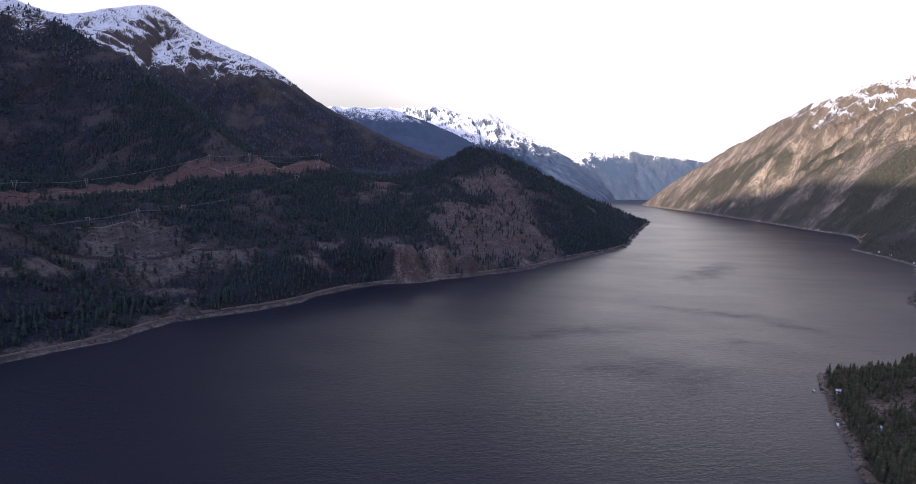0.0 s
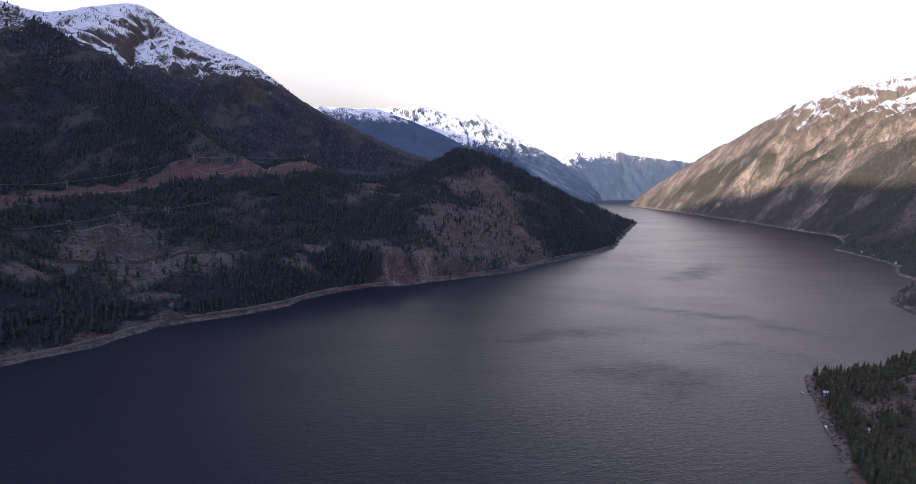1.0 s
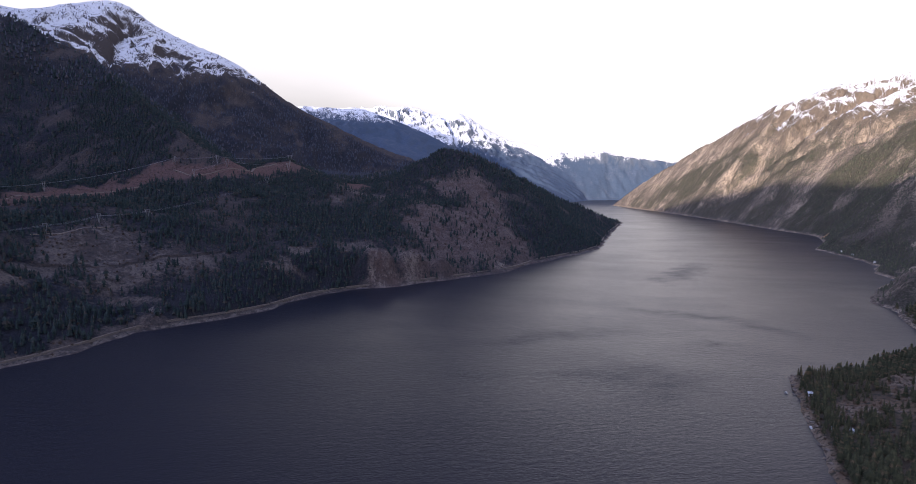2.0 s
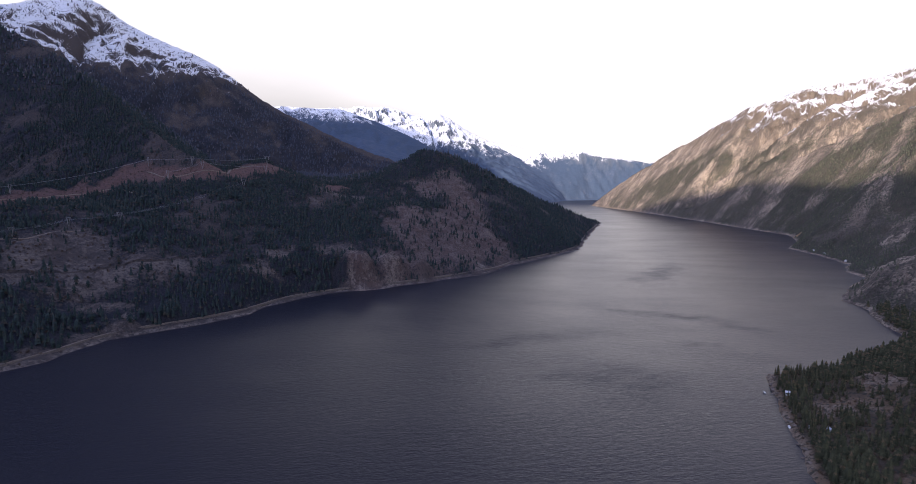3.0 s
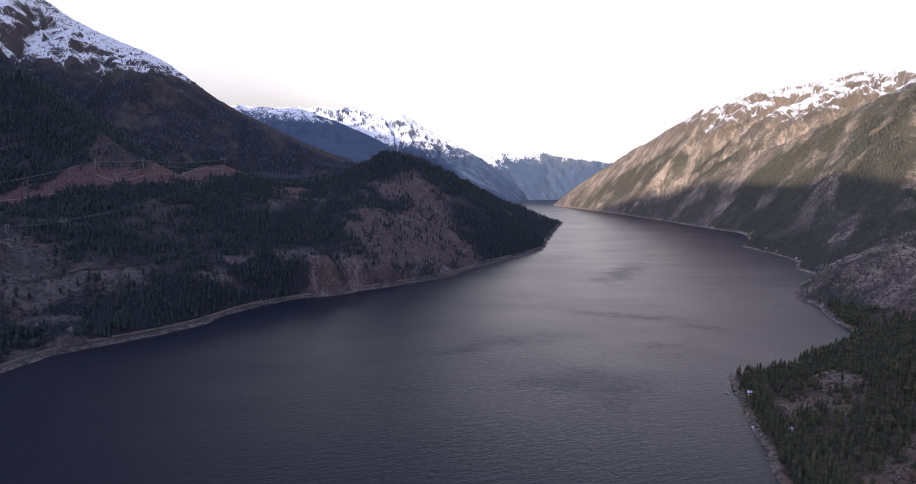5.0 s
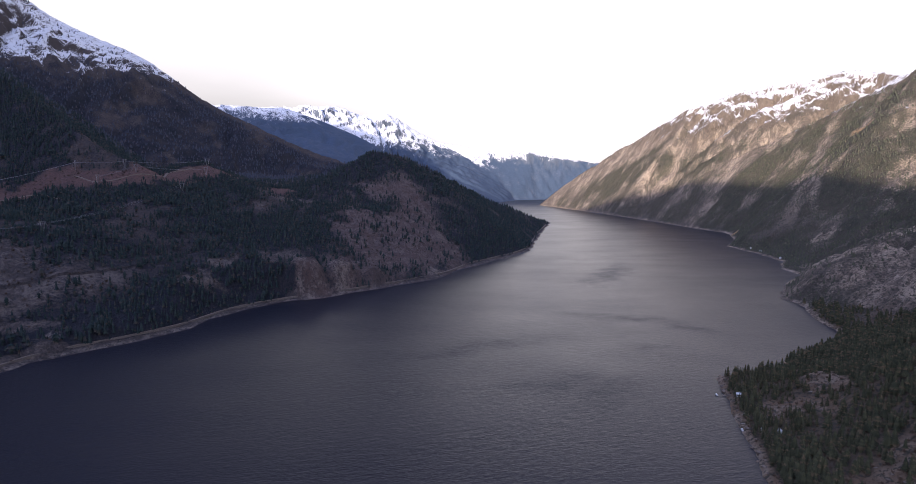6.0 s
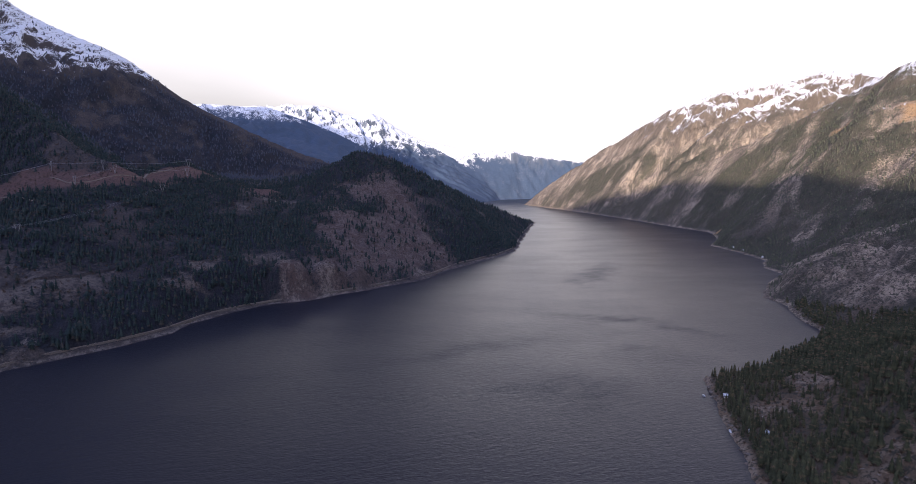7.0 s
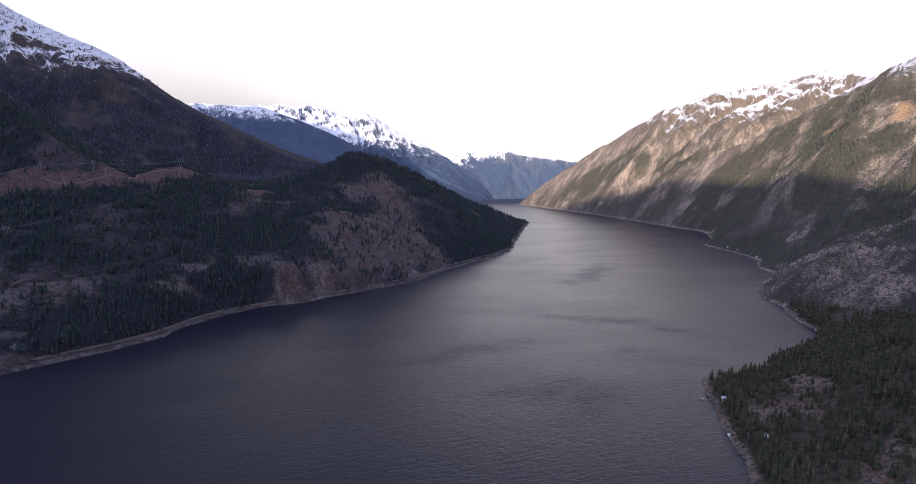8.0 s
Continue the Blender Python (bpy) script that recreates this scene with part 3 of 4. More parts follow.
def sheet(name, xs, ys, height, cover, flow, material, floor=-9.0):
    X, Y = np.meshgrid(xs, ys)
    Z, D, level = height(X, Y)
    masks = cover(X, Y, Z, D, level)
    GRIDS[height] = (xs, ys, (Z, D, *masks))
    ny, nx = X.shape
    idx = np.arange(nx * ny).reshape(ny, nx)
    quads = np.stack([idx[:-1, :-1], idx[:-1, 1:], idx[1:, 1:], idx[1:, :-1]], -1).reshape(-1, 4)
    quads = quads[(Z.ravel()[quads] > floor).any(1)]
    used = np.unique(quads)
    remap = np.zeros(nx * ny, np.int64)
    remap[used] = np.arange(len(used))
    me = raw_mesh(name, np.stack([X.ravel(), Y.ravel(), Z.ravel()], 1)[used], remap[quads], material)
    for key, mask in zip(("wood", "snow", "rock", "brown"), masks):
        me.attributes.new(key, "FLOAT", "POINT").data.foreach_set("value", mask.ravel()[used].astype(np.float32))
    along, away = flow(X, Y)
    along = along + fbm(X, Y, 60, 4) * 38
    me.attributes.new("flow", "FLOAT_VECTOR", "POINT").data.foreach_set("vector", np.stack([along, away, 0 * Z], -1).reshape(-1, 3)[used].astype(np.float32).ravel())
    return new(name, me)


far = sheet("mountain_range_far", steps([(-3000, 40), (-1500, 14), (2400, 40), (3400, 0)]), steps([(3240, 24), (3900, 14), (4960, 0)]), height_west, cover_west, flow_far, LAND_FAR_HAZED)
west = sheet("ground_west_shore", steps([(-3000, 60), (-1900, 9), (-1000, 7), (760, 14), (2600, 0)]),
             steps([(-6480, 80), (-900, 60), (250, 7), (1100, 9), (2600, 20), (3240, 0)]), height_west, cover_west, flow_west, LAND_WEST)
tagged(far, "distant forested mountain range with snowy crest, blue haze in its colour", "mountain range", kind="structure")
tagged(west, "forested western lake shore with snowy mountains behind", "mountain", kind="structure")
east = sheet("ground_east_shore", steps([(0, 8), (180, 4), (420, 5), (900, 8), (2100, 30), (3000, 0)]),
             steps([(-900, 50), (150, 4), (900, 7), (1700, 9), (3500, 14), (3800, 0)]), height_east, cover_east, flow_east, LAND_EAST)
tagged(east, "steep eastern lake shore with rocky mountain slopes", "mountain", kind="structure")

GUSTS = [(176, 402, 44, 26, 20), (150, 430, 40, 18, 10), (300, 612, 60, 15, -25), (345, 560, 36, 10, -40), (282, 500, 30, 9, -20), (100, 530, 70, 16, 15), (420, 900, 110, 26, 50)]
GLITTER = [(330, 450, 60, 22, 30), (420, 530, 70, 30, 45), (440, 700, 120, 60, 55)]
xs = steps([(-4000, 900), (-400, 10), (900, 60), (1500, 700), (5000, 0)])
ys = steps([(-7200, 700), (-200, 200), (200, 10), (1100, 60), (2000, 500), (6000, 0)])
X, Y = np.meshgrid(xs, ys)
idx = np.arange(X.size).reshape(X.shape)
me = raw_mesh("water", np.stack([X.ravel(), Y.ravel(), 0 * X.ravel()], 1), np.stack([idx[:-1, :-1], idx[:-1, 1:], idx[1:, 1:], idx[1:, :-1]], -1).reshape(-1, 4), WATER)
me.attributes.new("gust", "FLOAT", "POINT").data.foreach_set("value", patches(X, Y, GUSTS, 0.9).ravel().astype(np.float32))
me.attributes.new("glitter", "FLOAT", "POINT").data.foreach_set("value", soft_spots(X, Y, GLITTER).ravel().astype(np.float32))
tagged(new("water", me), "dark blue-grey lake water with wind ripples", "lake", kind="structure")


# ================= woods =================
def conifer_shape(layers, points, rng, slim=0.2, round_top=False):
    """Jagged whorls of drooping branches, one above the other, for a tree one metre high."""
    co, tris = [], []
    for k in range(layers):
        u = k / layers
        z0 = 0.12 + 0.88 * u ** 1.05
        top = min(1.0, z0 + (1 - 0.12) / layers * 1.75)
        if k == layers - 1:
            top = 1.0
        r = slim * (1 - u) ** 0.8 * rng.uniform(0.85, 1.12) + 0.012
        if round_top:
            r = slim * math.sin(math.pi * (0.18 + 0.76 * u)) * rng.uniform(0.8, 1.15)
        base = len(co)
        co.append((0, 0, top))
        turn = rng.uniform(0, 6.28)
        for i in range(points * 2):
            a = turn + math.pi * i / points
            rr = r * (rng.uniform(0.9, 1.25) if i % 2 == 0 else rng.uniform(0.45, 0.65))
            co.append((rr * math.cos(a), rr * math.sin(a), z0 - (0.03 if i % 2 == 0 else -0.025) + rng.uniform(-0.012, 0.012)))
        for i in range(points * 2):
            tris.append((base, base + 1 + i, base + 1 + (i + 1) % (points * 2)))
    return np.array(co), np.array(tris)


def scatter(x0, x1, y0, y1, gap, height, cover, rng, power=1.3, keep=1.0, clump=0.0):
    """Places on the land, about gap apart, where the given kind of cover is thick enough."""
    gx, gy = np.meshgrid(np.arange(x0, x1, gap), np.arange(y0, y1, gap))
    x = (gx + rng.uniform(-0.5, 0.5, gx.shape) * gap).ravel()
    y = (gy + rng.uniform(-0.5, 0.5, gx.shape) * gap).ravel()
    z, d, *covers = survey(height, x, y)
    w = cover(d, *covers)
    w = w * (1 - clump + clump * smooth(-0.3, 0.15, fbm(x + 70, y, 17, 3, 0.6)))
    ok = (w ** power * keep > rng.uniform(0.0, 1.0, x.shape)) & (d > 2.5) & (z > 0.8)
    return x[ok], y[ok], z[ok]


def forest(name, places, shapes, tall, rng, material, label):
    """One mesh of many trees."""
    x, y, z = places
    cos, fcs, at = [], [], 0
    pick = rng.randint(0, len(shapes), len(x))
    clump = fbm(x, y, 35, 2)
    for k, (co, tris) in enumerate(shapes):
        sel = np.where(pick == k)[0]
        n = len(sel)
        if not n:
            continue
        h = (tall * (rng.uniform(0.42, 1.14, n) + 0.35 * clump[sel]))[:, None]
        wide = h * rng.uniform(0.85, 1.25, n)[:, None]
        a = rng.uniform(0, 6.28, n)[:, None]
        c, s = np.cos(a), np.sin(a)
        X = x[sel][:, None] + wide * (co[:, 0] * c - co[:, 1] * s)
        Y = y[sel][:, None] + wide * (co[:, 0] * s + co[:, 1] * c)
        Z = z[sel][:, None] - 0.6 + h * co[:, 2]
        cos.append(np.stack([X, Y, Z], -1).reshape(-1, 3))
        fcs.append((tris[None] + (at + np.arange(n) * len(co))[:, None, None]).reshape(-1, 3))
        at += n * len(co)
    me = raw_mesh(name, np.concatenate(cos), np.concatenate(fcs), material, flat=True)
    return tagged(new(name, me), label, "forest", kind="stuff")


def shrub_shape(rng, n=6):
    """A low ragged bush one metre high: leaning twig blades round a root."""
    co, tris = [], []
    for k in range(n):
        a, lean = 6.28 * (k + rng.uniform(-0.3, 0.3)) / n, rng.uniform(0.15, 0.55)
        tip = (lean * math.cos(a), lean * math.sin(a), rng.uniform(0.6, 1.0))
        w = rng.uniform(0.16, 0.3)
        px, py = -math.sin(a) * w, math.cos(a) * w
        b = len(co)
        co += [(0.1 * math.cos(a), 0.1 * math.sin(a), 0.0), (tip[0] * 0.6 + px, tip[1] * 0.6 + py, tip[2] * 0.6), tip, (tip[0] * 0.7 - px, tip[1] * 0.7 - py, tip[2] * 0.5)]
        tris += [(b, b + 1, b + 2), (b, b + 2, b + 3)]
    return np.array(co), np.array(tris)


rng = np.random.RandomState(5)
FAR_SHAPES = [conifer_shape(2, 4, rng, 0.22) for _ in range(5)]
MID_SHAPES = [conifer_shape(4, 4, rng, rng.uniform(0.17, 0.24)) for _ in range(6)] + [conifer_shape(4, 6, rng, 0.25, True) for _ in range(2)]
NEAR_SHAPES = [conifer_shape(8, 6, rng, rng.uniform(0.18, 0.28)) for _ in range(7)] + [conifer_shape(9, 9, rng, rng.uniform(0.20, 0.25), True) for _ in range(2)]
SHRUBS = [shrub_shape(rng) for _ in range(5)]


def wooded(d, wood, snow, rock, brown):
    return wood


def open_west(d, wood, snow, rock, brown):
    return np.clip(1.05 - wood, 0, 1) * (1 - snow) * (rock < 1) * (0.3 + 0.7 * smooth(5, 12, d))


def open_east(d, wood, snow, rock, brown):
    return np.clip(1.3 - wood, 0, 1) * (1 - snow) * smooth(1, 5, d)


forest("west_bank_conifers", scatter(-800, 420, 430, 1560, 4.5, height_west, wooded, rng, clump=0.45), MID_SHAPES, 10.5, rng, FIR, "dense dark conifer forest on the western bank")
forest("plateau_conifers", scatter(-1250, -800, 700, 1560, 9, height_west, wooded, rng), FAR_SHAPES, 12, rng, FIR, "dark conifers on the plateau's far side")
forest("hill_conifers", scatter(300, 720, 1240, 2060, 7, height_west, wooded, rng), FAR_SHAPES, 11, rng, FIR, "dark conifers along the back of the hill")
forest("western_mountain_conifers", scatter(-1600, 200, 1400, 2560, 10.5, height_west, wooded, rng), FAR_SHAPES, 12, rng, FIR_HAZED, "conifer forest on the mountain flank, haze in its colour")
forest("east_bank_conifers", scatter(520, 1500, 600, 2000, 6.4, height_east, wooded, rng), FAR_SHAPES, 7.0, rng, FIR_EAST_LIT, "scattered conifers on the eastern mountain slope")
forest("east_ridge_conifers", scatter(1100, 1900, 1300, 3300, 9, height_east, wooded, rng), FAR_SHAPES, 6.0, rng, FIR_EAST_LIT, "small conifers below the eastern ridge")
CAPE = scatter(190, 560, 120, 640, 3.2, height_east, wooded, rng, clump=0.5)
SINGLE = (CAPE[0] < 322) & (CAPE[1] > 296) & (CAPE[1] < 430)  # the cape's tip, where each tree is an object of its own
forest("cape_conifers", tuple(c[~SINGLE] for c in CAPE), NEAR_SHAPES, 9.5, rng, FIR_NEAR, "green conifers on the near rocky cape")
forest("west_bank_shrubs", scatter(-700, 420, 430, 1500, 7.5, height_west, open_west, rng, 1.0, 0.8), SHRUBS, 2.9, rng, TWIG_WEST, "leafless brown shrubs on open ground")
forest("cape_shrubs", scatter(190, 560, 120, 600, 3.3, height_east, open_east, rng, 0.7, 0.6), SHRUBS, 2.4, rng, TWIG, "leafless brown shrubs between the conifers")


# ================= things =================
def part(name, bm, material, parent=None, label=""):
    me = bpy.data.meshes.new(name)
    bm.to_mesh(me)
    bm.free()
    me.materials.append(material)
    ob = new(name, me)
    if parent:
        ob.parent = parent
    if label:
        tagged(ob, label)
    return ob


def bar(bm, p, q, r, sides=4, r2=None):
    """A bar from p to q."""
    p, q = Vector(p), Vector(q)
    turn = (q - p).to_track_quat("Z", "Y").to_matrix()
    rings = []
    for c, rad in ((p, r), (q, r if r2 is None else r2)):
        rings.append([bm.verts.new(c + turn @ Vector((rad * math.cos(6.2832 * (i + 0.5) / sides), rad * math.sin(6.2832 * (i + 0.5) / sides), 0))) for i in range(sides)])
    for i in range(sides):
        bm.faces.new((rings[0][i], rings[0][(i + 1) % sides], rings[1][(i + 1) % sides], rings[1][i]))
    bm.faces.new(rings[0][::-1])
    bm.faces.new(rings[1])


def box(bm, x0, x1, y0, y1, z0, z1):
    v = [bm.verts.new((x, y, z)) for z in (z0, z1) for x, y in ((x0, y0), (x1, y0), (x1, y1), (x0, y1))]
    for f in ((3, 2, 1, 0), (4, 5, 6, 7), (0, 1, 5, 4), (1, 2, 6, 5), (2, 3, 7, 6), (3, 0, 4, 7)):
        bm.faces.new([v[i] for i in f])


def plain(name, a, b, rough=0.8, scale=2.0, metal=0.0):
    n = Nodes(name)
    col = n.mix(n.span(n.noise(scale, 5, 0.6), 0.35, 0.65), a, b)
    return n.done(col, rough, None, Metallic=metal)


STEEL = plain("galvanised_steel", (0.30, 0.30, 0.31), (0.22, 0.22, 0.23), 0.5, 1.0, 0.3)
WIRE = plain("aluminium_wire", (0.34, 0.34, 0.36), (0.28, 0.28, 0.30), 0.45, 0.5, 0.4)
CERAMIC = plain("brown_ceramic", (0.20, 0.14, 0.11), (0.13, 0.09, 0.07), 0.3)
WHITE = plain("white_paint", (0.80, 0.80, 0.78), (0.66, 0.66, 0.64), 0.5)
ROOFING = plain("grey_roofing", (0.26, 0.26, 0.27), (0.18, 0.18, 0.19), 0.6)
PALE_ROOF = plain("pale_metal_roofing", (0.72, 0.73, 0.74), (0.6, 0.6, 0.62), 0.4)
DARK = plain("dark_window_glass", (0.03, 0.035, 0.04), (0.02, 0.025, 0.03), 0.1)
TIMBER = plain("weathered_timber", (0.34, 0.29, 0.24), (0.22, 0.185, 0.15), 0.85)
BALLAST = plain("railway_ballast", (0.17, 0.145, 0.13), (0.10, 0.088, 0.08), 0.95, 0.8)
RAIL = plain("rusty_rail", (0.20, 0.13, 0.09), (0.26, 0.24, 0.23), 0.4, 3.0, 0.6)
DIRT = plain("pale_dirt_track", (0.22, 0.18, 0.155), (0.15, 0.122, 0.106), 0.95, 0.3)
BOULDER = plain("grey_boulder", (0.23, 0.18, 0.14), (0.12, 0.095, 0.078), 0.9, 0.9)
PALE_LOG = plain("bleached_log", (0.46, 0.41, 0.36), (0.30, 0.26, 0.22), 0.85, 1.5)


def level_at(height, x, y):
    return float(survey(height, np.array([float(x)]), np.array([float(y)]))[0][0])


# ---- single conifers at the tip of the cape
def conifer(seed):
    r = random.Random(seed)
    root = new("conifer_tree")
    bm = bmesh.new()
    bar(bm, (0, 0, -0.08), (r.uniform(-0.01, 0.01), r.uniform(-0.01, 0.01), 0.93), 0.018, 6, 0.003)
    part("trunk", bm, BARK, root)
    bm = bmesh.new()
    layers, slim = 10, r.uniform(0.14, 0.20)
    for k in range(layers):
        u = k / layers
        z = 0.10 + 0.86 * u
        rad = slim * (1 - u) ** 0.8 * r.uniform(0.85, 1.15) + 0.012
        arms, turn = r.choice((6, 7, 8)), r.uniform(0, 6.28)
        for i in range(arms):
            a, reach = turn + 6.283 * i / arms + r.uniform(-0.2, 0.2), rad * r.uniform(0.75, 1.25)
            c, n = math.cos(a), math.sin(a)
            droop, w = r.uniform(0.02, 0.05), reach * r.uniform(0.28, 0.42)
            pts = [(0.005 * c, 0.005 * n, z + 0.085 * (1 - 0.4 * u)), (reach * 0.55 * c - w * n, reach * 0.55 * n + w * c, z + 0.005), (reach * c, reach * n, z - droop), (reach * 0.55 * c + w * n, reach * 0.55 * n - w * c, z + 0.008)]
            v = [bm.verts.new(p) for p in pts]
            bm.faces.new((v[0], v[1], v[2]))
            bm.faces.new((v[0], v[2], v[3]))
    v = [bm.verts.new((0.014 * math.cos(2.094 * i), 0.014 * math.sin(2.094 * i), 0.9)) for i in range(3)] + [bm.verts.new((0, 0, 1.0))]
    for i in range(3):
        bm.faces.new((v[i], v[(i + 1) % 3], v[3]))
    part("crown", bm, FIR_NEAR, root)
    return tagged(root, "slender green conifer rooted on the rocky cape", "tree", "conifers on the cape")


kinds = [conifer(k) for k in range(7)]
tips = list(zip(*(c[SINGLE] for c in CAPE)))
pick = random.Random(8)
pick.shuffle(tips)
for i, (x, y, z) in enumerate(tips[:300]):
    h = 8.5 * pick.uniform(0.45, 1.15)
    m = pose(x, y, z - 0.3, pick.uniform(-3, 3), pick.uniform(-3, 3), pick.uniform(0, 360)) @ Matrix.Diagonal((h * 1.1, h * 1.1, h, 1))
    if i < len(kinds):
        kinds[i].matrix_basis = m
    else:
        copy_thing(kinds[i % len(kinds)], m @ Matrix.Diagonal((*(1 / c for c in kinds[i % len(kinds)].scale), 1)))
if len(tips) > 300:
    forest("cape_tip_conifers", tuple(np.array(c) for c in zip(*tips[300:])), NEAR_SHAPES, 9.0, rng, FIR_NEAR, "green conifers near the tip of the cape")


# ---- power line towers and their wires
def tower(tall):
    """A steel tower: two lattice legs that spread upwards from one foot to a cross-arm, held by guys."""
    root = new("pylon")
    half, w = tall * 0.30, 0.35
    for side in (-1, 1):
        bm = bmesh.new()
        foot, head = Vector((0, side * 0.5, 0)), Vector((0, side * half, tall * 0.9))
        for dx, dy in ((-w, -w), (w, -w), (w, w), (-w, w)):
            bar(bm, foot + Vector((dx * 0.4, dy * 0.4, 0)), head + Vector((dx, dy, 0)), 0.08)
        for k in range(6):
            a, b = foot.lerp(head, k / 6), foot.lerp(head, (k + 1) / 6)
            bar(bm, a + Vector((-w, -w, 0)), b + Vector((w, -w, 0)), 0.06)
            bar(bm, a + Vector((w, w, 0)), b + Vector((-w, w, 0)), 0.06)
        part("leg", bm, STEEL, root)
    bm = bmesh.new()
    arm = half * 1.5
    for dz, dx in ((0, -w), (0, w), (0.9, 0)):
        bar(bm, (dx, -arm, tall * 0.9 + dz), (dx, arm, tall * 0.9 + dz), 0.09)
    for k in range(10):
        y0, y1 = -arm + 2 * arm * k / 10, -arm + 2 * arm * (k + 1) / 10
        bar(bm, (-w, y0, tall * 0.9), (0, y1, tall * 0.9 + 0.9), 0.06)
        bar(bm, (w, y1, tall * 0.9), (0, y0, tall * 0.9 + 0.9), 0.06)
    cross = part("cross_arm", bm, STEEL, root)
    for side in (-1, 1):
        bm = bmesh.new()
        bar(bm, (0, side * half, tall * 0.9 + 0.9), (0, side * half * 0.8, tall), 0.16, 4, 0.05)
        part("peak", bm, STEEL, root)
    for y in (-arm * 0.92, 0.0, arm * 0.92):
        bm = bmesh.new()
        for k in range(6):
            bar(bm, (0, y, tall * 0.9 - 0.3 * k), (0, y, tall * 0.9 - 0.3 * k - 0.16), 0.17, 6, 0.08)
        part("insulator", bm, CERAMIC, cross, "brown ceramic insulator string")
    for side in (-1, 1):
        for dx in (-1, 1):
            bm = bmesh.new()
            bar(bm, (0, side * half, tall * 0.88), (dx * tall * 0.4, side * half * 1.5, -0.5), 0.05, 3)
            part("guy_wire", bm, WIRE, root)
    return root


UPPER = [(-700, 690), (-669, 830), (-629, 932), (-483, 1074), (-404, 1072), (-311, 1238)]
UPPER_TWO = [(-426, 1018), (-383, 1063), (-300, 1180)]
LOWER = [(-520, 560), (-463, 684), (-438, 749), (-395, 788), (-309, 1056)]


def power_line(places, tall, label):
    first, tops = None, []
    for k, (x, y) in enumerate(places):
        a, b = places[max(0, k - 1)], places[min(len(places) - 1, k + 1)]
        turn = math.degrees(math.atan2(b[1] - a[1], b[0] - a[0]))
        z = level_at(height_west, x, y)
        m = pose(x, y, z - 0.3, 0, 0, turn)
        if first is None:
            first = tower(tall)
            tagged(first, label, "pylon", "power line towers")
            first.matrix_basis = m
        else:
            copy_thing(first, m)
        arm = tall * 0.30 * 1.5 * 0.92
        tops.append([m @ Vector((0, dy, tall * 0.9 - 2.0)) for dy in (-arm, 0, arm)])
    for s0, s1 in zip(tops, tops[1:]):
        for p, q in zip(s0, s1):
            n, sag = 14, (q - p).length * 0.025
            line = [p.lerp(q, i / n) - Vector((0, 0, sag * 4 * (i / n) * (1 - i / n))) for i in range(n + 1)]
            bm = bmesh.new()
            for c, e in zip(line, line[1:]):
                bar(bm, c, e, 0.055, 3)
            tagged(part("power_cable", bm, WIRE), "pale sagging power cable between two pylons", "cable", "power cables")


power_line(UPPER, 17, "pale steel guyed pylon on a cleared strip")
power_line(UPPER_TWO, 15, "pale steel guyed pylon on a cleared strip")
power_line(LOWER, 13, "pale steel guyed pylon above the scree slope")


# ---- ribbons that follow the land: the railway along the shore, dirt tracks on the clearings
def walk_line(points, step):
    out = []
    for p, q in zip(points, points[1:]):
        n = max(1, int(math.dist(p, q) / step))
        out += [(p[0] + (q[0] - p[0]) * i / n, p[1] + (q[1] - p[1]) * i / n) for i in range(n)]
    return out + [points[-1]]


def eased(points, rounds=3):
    for _ in range(rounds):
        points = [points[0]] + [tuple(0.25 * a + 0.5 * b + 0.25 * c for a, b, c in zip(p, q, r)) for p, q, r in zip(points, points[1:], points[2:])] + [points[-1]]
    return points


def ribbon(bm, line, offset, wide, lift, deep, zs):
    prev = None
    for k, ((x, y), z) in enumerate(zip(line, zs)):
        a, b = line[max(0, k - 1)], line[min(len(line) - 1, k + 1)]
        n = Vector((-(b[1] - a[1]), b[0] - a[0], 0)).normalized()
        c = Vector((x, y, z + lift)) + n * offset
        row = [bm.verts.new(c + n * s * wide / 2 + Vector((0, 0, dz))) for s, dz in ((-1.25, -deep), (-1, 0), (1, 0), (1.25, -deep))]
        if prev:
            for i in range(3):
                bm.faces.new((prev[i], prev[i + 1], row[i + 1], row[i]))
        prev = row


shore_line = eased(walk_line([p for p in SHORE_WEST if 380 < p[1] < 2040], 9), 6)
rail_line = []
for k, (x, y) in enumerate(shore_line):
    a, b = shore_line[max(0, k - 1)], shore_line[min(len(shore_line) - 1, k + 1)]
    n = Vector((-(b[1] - a[1]), b[0] - a[0])).normalized()
    rail_line.append((x + n.x * 8, y + n.y * 8))
rail_line = eased(rail_line, 4)
rz = survey(height_west, np.array([p[0] for p in rail_line]), np.array([p[1] for p in rail_line]))[0]
rz = [max(2.8, min(5.0, float(z))) for z in rz]
for _ in range(6):
    rz = [rz[0]] + [0.25 * a + 0.5 * b + 0.25 * c for a, b, c in zip(rz, rz[1:], rz[2:])] + [rz[-1]]
railway = tagged(new("railway"), "single railway track on a gravel bed along the shore", "railway", kind="structure")
bm = bmesh.new()
ribbon(bm, rail_line, 0, 3.2, 0.7, 2.0, rz)
part("trackbed", bm, BALLAST, railway)
for side in (-0.72, 0.72):
    bm = bmesh.new()
    ribbon(bm, rail_line, side, 0.12, 0.92, 0.2, rz)
    part("rail", bm, RAIL, railway)
bm = bmesh.new()
